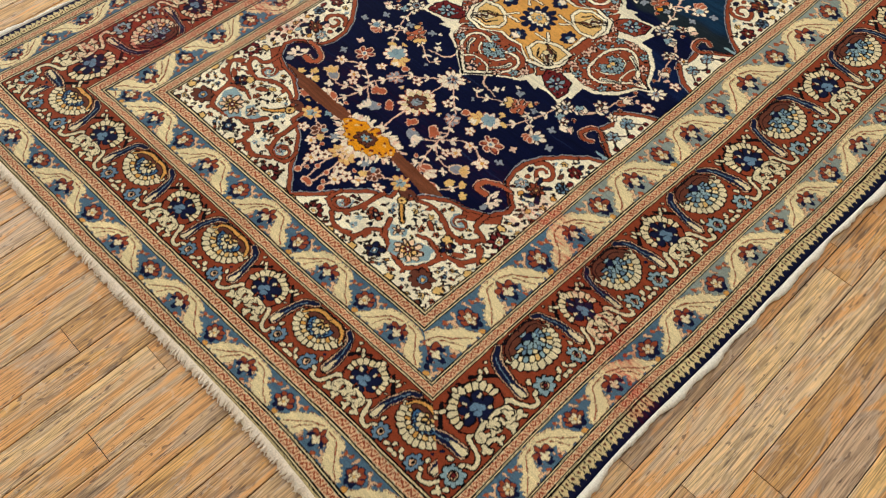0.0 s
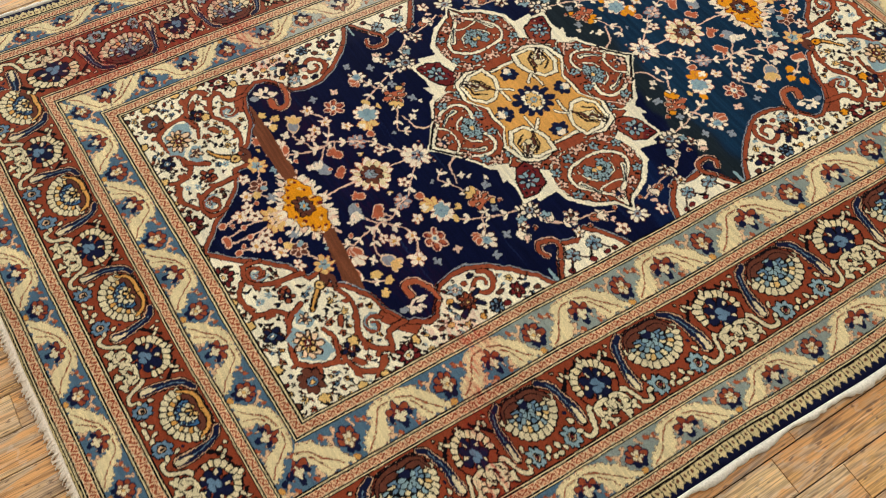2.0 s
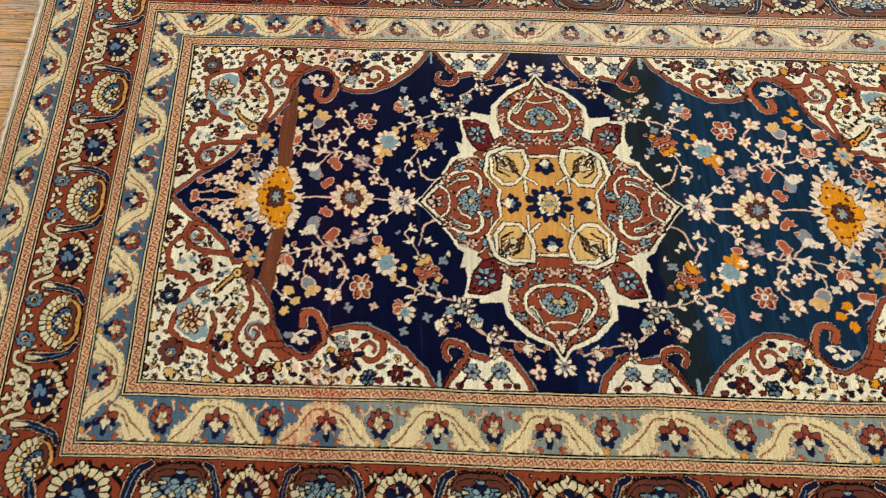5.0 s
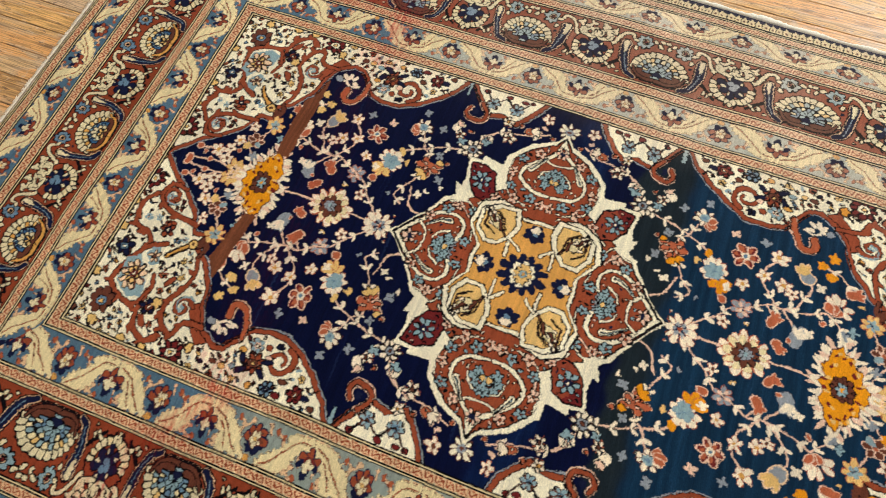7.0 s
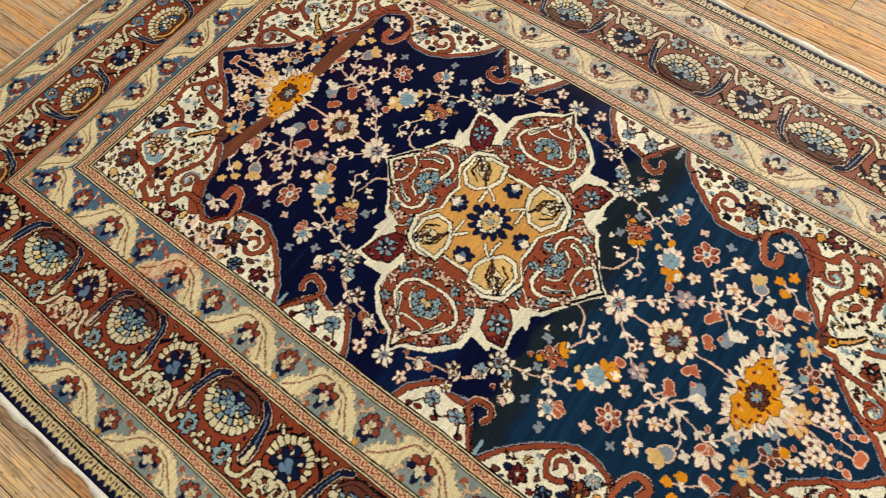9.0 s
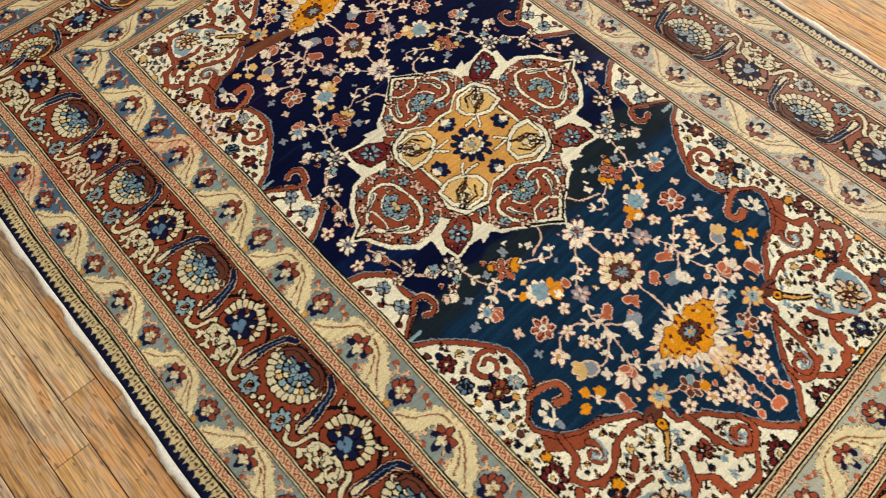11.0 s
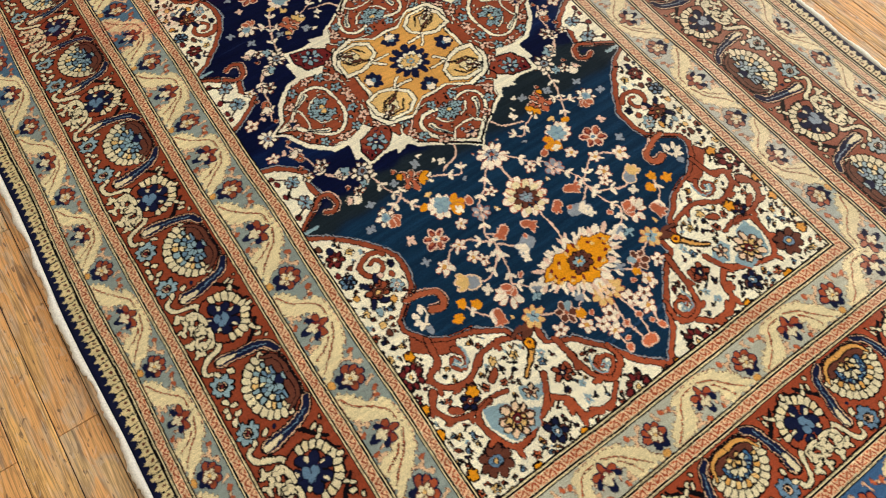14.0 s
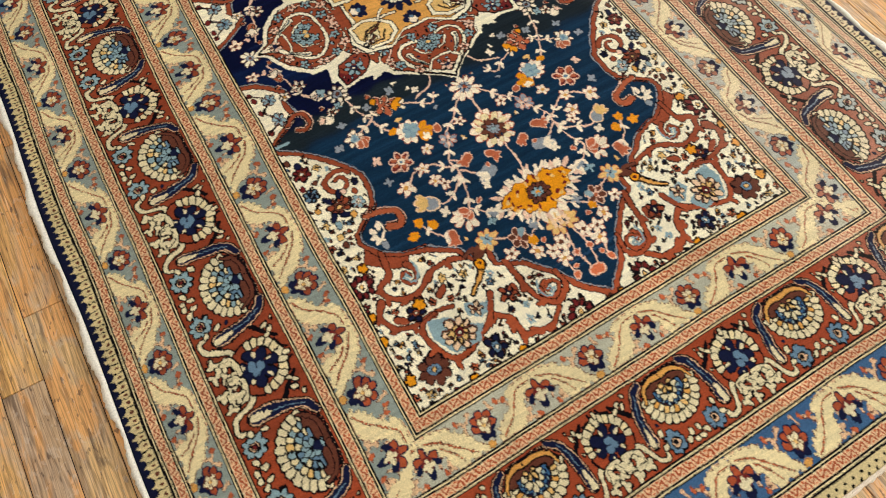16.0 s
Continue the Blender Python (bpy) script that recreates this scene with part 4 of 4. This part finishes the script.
def dyed(xs, y, cartoons):
    """Colour and region of the rug at sheared x and y."""
    wx, wy = 0.0026 * waves(xs, y, 3, 0.12), 0.0026 * waves(xs, y, 4, 0.12)
    ragged = np.random.default_rng(9).normal(0, 0.0004, (2, *xs.shape))
    wx, wy = wx + ragged[0] + 0.0011 * waves(xs, y, 6, 0.013, 9), wy + ragged[1] + 0.0011 * waves(xs, y, 7, 0.013, 9)
    x, v = xs + wx, y + wy
    bx, bv = xs + 0.3 * wx + 0.0018 * waves(xs, y, 23, 0.5), y + 0.3 * wy + 0.0018 * waves(xs, y, 24, 0.5)
    depth = np.stack([np.interp(d, BANDS[s], np.arange(9.0), left=-1, right=8) for s, d in (("near", -bv), ("far", bv), ("left", -bx), ("right", bx))])
    which, band = depth.argmax(0), depth.max(0)
    P = (np.sqrt(1 + 4 * 0.0718 * x) - 1) / (2 * 0.0718)
    Q = v + 0.0055
    dye = sample(cartoons["field"], np.abs(P) * 1000, np.abs(Q) * 1000, 0)
    lean = x - 0.14 * np.minimum(v + 0.05, 0)
    in_bar = (lean > -0.457) & (lean < -0.433)
    dye[in_bar & (np.abs(Q) > 0.062) & (np.abs(Q) < 0.235) & (sample(cartoons["ground"], np.abs(P) * 1000, np.abs(Q) * 1000, 0) == 0)] = DYE["ground"]
    region = np.zeros(x.shape, np.int8)  # 0 field, 1 medallion, 2 spandrel
    region[(dye != DYE["ground"]) & (np.abs(P) / 0.222 + np.abs(Q) / 0.272 < 1.12)] = 1
    region[(np.abs(np.abs(P) - 0.476) / 0.05 + np.abs(Q) / 0.12 < 1.0) & (np.abs(Q) < 0.066) & (dye != DYE["ground"])] = np.int8(2)
    region[(region == 2) & (P > 0)] = 3
    panel = (np.abs(P) / 0.222 + np.abs(Q) / 0.272 > 1.2) & (sample(cartoons["ground"], np.abs(P) * 1000, np.abs(Q) * 1000, 0) != DYE["ground"])
    region[panel] = (4 + (P > 0) + 2 * (Q > 0))[panel]
    along = np.where(which < 2, P, v) * 1000
    ends = which >= 2
    for k, name, wide in ((0, "stripe", 24), (1, "guard", 52), (2, "stripe", 24), (3, "main", 112), (4, "stripe", 24), (5, "guard", 52), (6, "stripe", 24), (7, "edge", 30)):
        here = (band >= k) & (band < k + 1 + (k == 7))
        a = (band - k) * wide
        if name == "stripe":
            got = sample(cartoons["stripe"], along, a, 16)
            region[here] = (8, 0, 10, 0, 12, 0, 14)[k]
        elif name == "guard":
            side = np.where(which == 1, beat(along, FULL_FAR, 180, -2), beat(along, FULL_NEAR if k == 1 else FULL_OUTER, 180, -3))
            end = np.where(which == 2, (along + (98 if k == 1 else 138)) * 180 / (154 if k == 1 else 160), (along + (92 if k == 1 else -75)) * 180 / (177 if k == 1 else 184))
            got = sample(cartoons["guard"], np.where(ends, end, side), a, 180)
            region[here] = 9 if k == 1 else 13
        elif name == "main":
            side, end = sample(cartoons["main_side"], beat(along, FANS, 270, -4), a, 270), sample(cartoons["main_end"], (along + np.where(which == 2, 20, 26)) * 270 / 223, a, 270)
            got = np.where(ends, end, side)
            region[here] = 11
        else:
            got = np.where(ends, sample(cartoons["dots"], along, a, 14), sample(cartoons["saw"], along, a, 13))
            region[here] = 15
        dye[here] = got[here]
    color = TABLE[dye]
    light = (region == 0) & (np.abs(Q) < 0.3)
    color[light & (dye == DYE["sienna"])] = np.array(lin(184, 98, 66))
    color[light & (dye == DYE["rust"])] = np.array(lin(176, 94, 62))
    aged = (region >= 8) & ((dye == DYE["cream"]) | (dye == DYE["ivory"]))
    color[aged] = np.array(lin(220, 206, 166))
    color[(region >= 8) & (region < 15) & (dye == DYE["peach"])] = np.array(lin(220, 180, 140))
    color[(region == 11) & (dye == DYE["rust"])] = np.array(lin(138, 62, 38))
    fresh = ((dye == DYE["rust"]) | (dye == DYE["sienna"])) & (x > 0.62)
    color[fresh] = color[fresh] * np.array((1.3, 1.25, 1.15))
    color[(dye == DYE["wine"]) & (region == 1) & (x > 0)] = np.array(lin(140, 64, 44))
    mild = (dye == DYE["orange"]) & (x < 0) & ~((np.abs(np.abs(P) - 0.475) < 0.045) & (np.abs(Q) < 0.07))
    color[mild] = np.array(lin(224, 184, 112))
    # abrash: bands across the rug where the dyer's lots change
    step = lambda at, soft: 1 / (1 + np.exp(-(x - at + 0.004 * np.sin(v * 90)) / soft))  # noqa: E731
    ground = dye == DYE["ground"]
    g = np.array(lin(6, 12, 44)) + (np.array(lin(10, 26, 62)) - np.array(lin(6, 12, 44))) * (step(0.02, 0.003) - step(0.085, 0.003))[..., None]
    dusk, teal = np.array(lin(27, 36, 42)), np.array(lin(17, 43, 66))
    # lighter streak bands in the ground colour stand in for pile sheen
    sheen_bands = (0.5 + 0.5 * np.sin(x * 260 + 3 * np.sin(x * 71)))[..., None]
    g = g + (dusk - g) * ((step(0.135, 0.002) - step(0.225, 0.004)) * np.where(v > -0.02, 1, step(0.17, 0.002)))[..., None]
    g = g + (teal * (0.86 + 0.3 * sheen_bands) - g) * step(0.222, 0.004)[..., None]
    g = g + (np.array(lin(112, 64, 42)) - g) * in_bar[..., None]
    pick = np.random.default_rng(12)
    column = np.convolve(pick.random(4200), np.ones(3) / 3, "same")
    nick = column[((x + 1.1) / 0.0009).astype(int)] + 0.16 * waves(x * 3, v, 15, 0.12)
    g = g * (0.72 + 0.55 * nick)[..., None] + np.array(lin(48, 66, 92)) * np.clip(nick - 0.86, 0, 0.25)[..., None] * 1.6
    color[ground] = g[ground]
    # red run into the wool beside the bar, most in the borders
    red = np.exp(-(((x + 0.365 - 0.5 * np.minimum(v + 0.36, 0)) / 0.034) ** 2)) * np.where(np.abs(v) > 0.3, 0.72, 0.15)
    red += 0.15 * np.exp(-(((x + 0.40) / 0.02) ** 2)) * (np.abs(v) < 0.34) * (np.abs(v) > 0.06)
    red += 0.75 * (step(-0.70, 0.01) - step(-0.41, 0.012)) * np.clip((v - 0.40) / 0.03, 0, 1) * np.clip((0.58 - v) / 0.03, 0, 1)
    streak = 0.5 + 0.75 * waves(x * 2.5, v * 0.6, 25, 0.03, 11) + 0.35 * waves(x, v, 26, 0.012, 9)
    red = np.clip(red * np.clip(streak, 0.1, 1.5), 0, 0.92)[..., None]
    color = color * (1 - red) + red * (color * np.array((0.72, 0.24, 0.25)) + np.array((0.05, 0.002, 0.005)))
    # narrow borders: slate at one end, greener and paler along the sides, strong blue at the other end
    slate = (dye == DYE["slate"]) & ((region == 9) | (region == 13))
    paler = step(-0.32, 0.01)[..., None]
    tone = np.array(lin(78, 106, 126)) * (1 - paler) + np.array(lin(136, 146, 138)) * paler
    tone = np.where(((which == 3) & (region == 9))[..., None], np.array(lin(178, 176, 156)), tone)
    tone = np.where(((which == 3) & (region == 13))[..., None], np.array(lin(62, 96, 132)), tone)
    tone = np.where(((which == 1) & (x > -0.3))[..., None], np.array(lin(158, 166, 158)), tone)
    color[slate] = tone[slate]
    # faded wool of the far side, with glancing-light haze mixed into the colour
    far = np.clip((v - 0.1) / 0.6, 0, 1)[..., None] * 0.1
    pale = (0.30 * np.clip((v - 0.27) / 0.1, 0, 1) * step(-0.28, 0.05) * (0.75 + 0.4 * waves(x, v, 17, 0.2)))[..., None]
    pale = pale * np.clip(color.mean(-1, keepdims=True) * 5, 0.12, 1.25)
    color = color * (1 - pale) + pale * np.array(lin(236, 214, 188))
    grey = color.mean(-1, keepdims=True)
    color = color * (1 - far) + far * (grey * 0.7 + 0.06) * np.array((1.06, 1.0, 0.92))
    return color, region


def grid_part(name, xs, y, z, color, take, parent, label):
    """The quads of the rug's grid for which take is true, as one mesh."""
    rows, cols = xs.shape
    used = np.zeros((rows, cols), bool)
    used[:-1, :-1] |= take
    used[1:, :-1] |= take
    used[:-1, 1:] |= take
    used[1:, 1:] |= take
    number = np.cumsum(used.ravel()).reshape(rows, cols) - 1
    co = np.stack([xs + SHEAR * y, y, z], -1)[used].astype(np.float32)
    quads = np.stack([number[:-1, :-1][take], number[:-1, 1:][take], number[1:, 1:][take], number[1:, :-1][take]], -1).astype(np.int32)
    me = bpy.data.meshes.new(name)
    me.vertices.add(len(co))
    me.vertices.foreach_set("co", co.ravel())
    me.loops.add(quads.size)
    me.loops.foreach_set("vertex_index", quads.ravel())
    me.polygons.add(len(quads))
    me.polygons.foreach_set("loop_start", np.arange(0, quads.size, 4, dtype=np.int32))
    me.update(calc_edges=True)
    dye = me.attributes.new("dye", "FLOAT_COLOR", "POINT")
    rgba = np.ones((len(co), 4), np.float32)
    rgba[:, :3] = color[used]
    dye.data.foreach_set("color", rgba.ravel())
    me.polygons.foreach_set("use_smooth", np.ones(len(quads), bool))
    me.materials.append(WOOL)
    return part(name, me, None, parent, label)


def end_flare(x, y):
    """How far the left end bellies out towards its near corner."""
    return -0.013 * np.clip((-y - 0.24) / 0.22, 0, 1) ** 2 * np.clip((-x - 0.84) / 0.1, 0, 1)


def edge_wave(l):
    """How far an edge of the rug wanders from straight."""
    return 0.003 * np.sin(l * 5.1 + 1) + 0.0018 * np.sin(l * 13.7)


def build_rug():
    rug = new("oriental_rug")
    tagged(rug, "worn antique wool rug, navy field, ivory corners, rust borders", "rug")
    field, bare = draw_field()
    cartoons = {"field": field, "ground": bare, "main_side": draw_main(False), "main_end": draw_main(True), "guard": draw_guard(), "stripe": draw_stripe(), "saw": draw_saw(), "dots": draw_dots()}
    xa, xb, ya, yb = -BANDS["left"][-1], BANDS["right"][-1], -BANDS["near"][-1], BANDS["far"][-1]
    xs, y = np.meshgrid(np.linspace(xa, xb, int((xb - xa) / KNOT)), np.linspace(ya, yb, int((yb - ya) / KNOT)))
    color = np.zeros((*xs.shape, 3))
    for dx, dy in ((-0.2, -0.2), (0.2, -0.2), (-0.2, 0.2), (0.2, 0.2)):
        got, region = dyed(xs + dx * KNOT, y + dy * KNOT, cartoons)
        color += got / 4
    _, region = dyed(xs, y, cartoons)
    z = PILE + 0.0007 * waves(xs, y, 8, 0.25) + np.random.default_rng(5).normal(0, 0.00012, xs.shape)
    rim = np.minimum(np.minimum(xs - xa, xb - xs), np.minimum(y - ya, yb - y))
    z = z - 0.006 * np.exp(-rim / 0.003)
    bend = edge_wave(xs) * np.clip(np.abs(y) - 0.4, 0, 1) / 0.29 * np.sign(y)
    part_of = region[:-1, :-1]
    stripe, panel = ("barber_stripe", "peach barber stripe between dark cords"), ("corner_panel", "ivory corner with rust scrolls and small flowers")
    lozenge, guard = ("lozenge", "orange lozenge flower with a ragged cream rim"), ("flower_border", "narrow flower border with cream leaves")
    names = [("field", "dark blue field with flowering branches"), ("medallion", "rust and gold lobed medallion"), lozenge, lozenge, panel, panel, panel, panel, stripe, guard, stripe, ("main_border", "rust border with fan palmettes"), stripe, guard, stripe, ("edge_band", "beige sawtooth and dotted edge")]
    for n, (name, label) in enumerate(names):
        grid_part(name, xs + end_flare(xs, y), y + bend, z, color, part_of == n, rug, label)
    # cotton foundation below the pile
    foot = bmesh.new()
    ring = []
    for px, py in ((xa, ya), (xb, ya), (xb, yb), (xa, yb)):
        ring.append([foot.verts.new((px * 0.996 + SHEAR * py, py * 0.994, h)) for h in (0.0006, PILE - 0.004)])
    foot.faces.new([r[1] for r in ring])
    for k in range(4):
        foot.faces.new((ring[k][0], ring[k - 1][0], ring[k - 1][1], ring[k][1]))
    part("foundation", foot, COTTON, rug, "woven cotton back")
    for side, y0 in (("near", ya), ("far", yb)):
        part("selvedge", cord(xa, xb, y0, -1 if y0 < 0 else 1), COTTON, rug, "white overcast cotton edge")
    part("fringe", fringe(xa, ya, yb, -1, 0.015), WARP, rug, "short knotted cream fringe")
    part("fringe", fringe(xb, ya, yb, 1, 0.006), WARP, rug, "worn cream warp ends")
    return rug


def cord(xa, xb, y0, out):
    """An overcast edge cord, uneven in width, lying along a long side."""
    rng = random.Random(11 + out)
    bm, last = bmesh.new(), None
    count = 420
    for k in range(count + 1):
        l = xa + (xb - xa) * k / count
        w = 0.0056 + 0.0014 * math.sin(l * 23 + out) + 0.0011 * math.sin(l * 67 + 2) + rng.uniform(-0.0008, 0.0008)
        mid = y0 + float(edge_wave(np.array(l))) * (abs(y0) - 0.4) / 0.29 * (1 if y0 > 0 else -1) + out * (w - 0.002)
        ring = []
        for n in range(8):
            a = math.tau * n / 8
            ring.append(bm.verts.new((l + SHEAR * mid, mid + w * math.cos(a), 0.0062 + 0.0055 * math.sin(a) + 0.0003 * (k % 2))))
        if last:
            for n in range(8):
                f = bm.faces.new((last[n], last[n - 1], ring[n - 1], ring[n]))
                f.smooth = True
        last = ring
    return bm


def fringe(x0, ya, yb, out, long):
    """Warp ends of one short side: a woven lip and hundreds of short bent tufts."""
    rng = random.Random(21 + out)
    verts, faces = [], []
    y = ya
    while y < yb:
        size = long * rng.uniform(0.5, 1.15)
        lean, r = rng.uniform(-0.35, 0.6), rng.uniform(0.0016, 0.0027)
        base = len(verts)
        for k in range(5):
            f = k / 4
            px, py = x0 + out * (size * f - 0.003) + float(end_flare(np.array(x0), np.array(y))), y + lean * size * f * f + rng.uniform(-0.0008, 0.0008)
            pz, rr = 0.0085 * (1 - f * f) + 0.0028, r * (1.25 - 0.75 * f)
            for n in range(4):
                a = math.tau * (n + 0.5) / 4
                verts.append((px + SHEAR * py, py + rr * math.cos(a), pz + rr * math.sin(a)))
        for k in range(4):
            for n in range(4):
                faces.append((base + 4 * k + n, base + 4 * k + (n + 1) % 4, base + 4 * k + 4 + (n + 1) % 4, base + 4 * k + 4 + n))
        y += rng.uniform(0.0007, 0.0014)
    base = len(verts)
    for k in range(121):
        py = ya + (yb - ya) * k / 120
        for d, z in ((-0.004, 0.0105), (long * 0.25, 0.0092), (long * 0.5 + rng.uniform(-0.002, 0.002), 0.0025)):
            verts.append((x0 + out * d + float(end_flare(np.array(x0), np.array(py))) + SHEAR * py, py, z))
    for k in range(120):
        for n in (0, 1):
            faces.append((base + 3 * k + n, base + 3 * k + n + 1, base + 3 * k + n + 4, base + 3 * k + n + 3))
    me = bpy.data.meshes.new("fringe")
    me.from_pydata(verts, [], faces)
    bm = bmesh.new()
    bm.from_mesh(me)
    bpy.data.meshes.remove(me)
    return bm


RUG = build_rug()


# ---- strip floor: boards that run almost along the rug ----
BOARD = 0.0587
floor = tagged(new("floor"), "old worn amber and grey strip wood floor", "floor", kind="structure")
floor.matrix_world = pose(0, -0.009, 0, 0, 0, 0.7)


def board_mesh(name, long, wide):
    """A board with eased upper edges, its top at z = 0."""
    bm = bmesh.new()
    h, e = 0.018, 0.0009
    rows = []
    for inset, z in ((0.0, -h), (0.0, -e), (e, 0.0)):
        rows.append([bm.verts.new((sx * (long / 2 - inset), sy * (wide / 2 - inset), z)) for sx, sy in ((-1, -1), (1, -1), (1, 1), (-1, 1))])
    for a, b in zip(rows, rows[1:]):
        for k in range(4):
            bm.faces.new((a[k - 1], a[k], b[k], b[k - 1]))
    bm.faces.new(rows[-1])
    return mesh_of(name, bm, WOOD)


LENGTHS = (0.55, 0.75, 0.95, 1.2)
BOARDS = {}
# butt joints that show beside the rug: row of boards, places along it
JOINTS = {-13: (-0.076, 0.293), -14: (0.008, 0.4), -15: (-0.45, 0.295), -3: (-1.105,)}
rest_v, rest_f = [], []
rng = random.Random(4)
for row in range(-43, 50):
    cuts = list(JOINTS.get(row, (-3.6 + rng.uniform(0, 0.9),)))
    while cuts[0] > -3.3:
        cuts.insert(0, cuts[0] - rng.choice(LENGTHS))
    while cuts[-1] < 3.3:
        cuts.append(cuts[-1] + rng.choice(LENGTHS))
    mid = (row + 0.5) * BOARD
    cuts = [-3.19] + [cut for cut in cuts if -3.1 < cut < 3.1] + [3.19]
    for x, end in zip(cuts, cuts[1:]):
        long, cx = round(end - x, 3), (x + end) / 2
        if -1.7 < cx < 1.8 and (-1.15 < mid < -0.55 or 0.5 < mid < 1.35 or (-1.15 < mid < 1.35 and (cx < -0.6 or cx > 0.8))):
            if long not in BOARDS:
                BOARDS[long] = board_mesh("floor_board", long - 0.0009, BOARD - 0.0014)
            ob = new("board", BOARDS[long])
            ob.parent = floor
            ob.location = (cx, mid, rng.uniform(-0.0007, 0))
        else:
            b, a, w = len(rest_v), long / 2 - 0.0004, BOARD / 2 - 0.0007
            for z in (-0.018, -0.0005):
                rest_v.extend([(cx - a, mid - w, z), (cx + a, mid - w, z), (cx + a, mid + w, z), (cx - a, mid + w, z)])
            rest_f.append((b + 4, b + 5, b + 6, b + 7))
            for k in range(4):
                rest_f.append((b + (k - 1) % 4, b + k, b + 4 + k, b + 4 + (k - 1) % 4))
me = bpy.data.meshes.new("boards")
me.from_pydata(rest_v, [], rest_f)
me.materials.append(WOOD)
tagged(part("boards", me, None, floor), kind="stuff")


# ---- windows and added ceiling fill panels behind and above the view ----
def build_window(name, x):
    w = tagged(new(name), "white painted window with four panes", "window", kind="structure")
    w.matrix_world = pose(x, 3.08, 0.95)
    bm = bmesh.new()
    for d in ((-0.8, -0.03, 0, -0.74, 0.03, 1.6), (0.74, -0.03, 0, 0.8, 0.03, 1.6), (-0.74, -0.03, 0, 0.74, 0.03, 0.06), (-0.74, -0.03, 1.54, 0.74, 0.03, 1.6), (-0.02, -0.02, 0.06, 0.02, 0.02, 1.54), (-0.74, -0.019, 0.78, -0.02, 0.019, 0.82), (0.02, -0.019, 0.78, 0.74, 0.019, 0.82)):
        box(bm, *d)
    part("window_frame", bm, FRAME, w)


build_window("window_1", -1.3)
build_window("window_2", 1.5)
for x in (-1.2, 1.2):
    lamp = tagged(new("ceiling_fill"), "flat unseen fill panel in a white frame, added on the ceiling", "ceiling light", "ceiling lights")
    lamp.matrix_world = pose(x, -0.3, CEIL)
    part("frame", box(box(box(box(bmesh.new(), -0.62, -0.34, -0.05, -0.57, 0.34, 0), 0.57, -0.34, -0.05, 0.62, 0.34, 0), -0.57, -0.34, -0.05, 0.57, -0.29, 0), -0.57, 0.29, -0.05, 0.57, 0.34, 0), FRAME, lamp)
    part("diffuser", box(bmesh.new(), -0.57, -0.29, -0.04, 0.57, 0.29, -0.01), LAMP, lamp, "glowing diffuser")
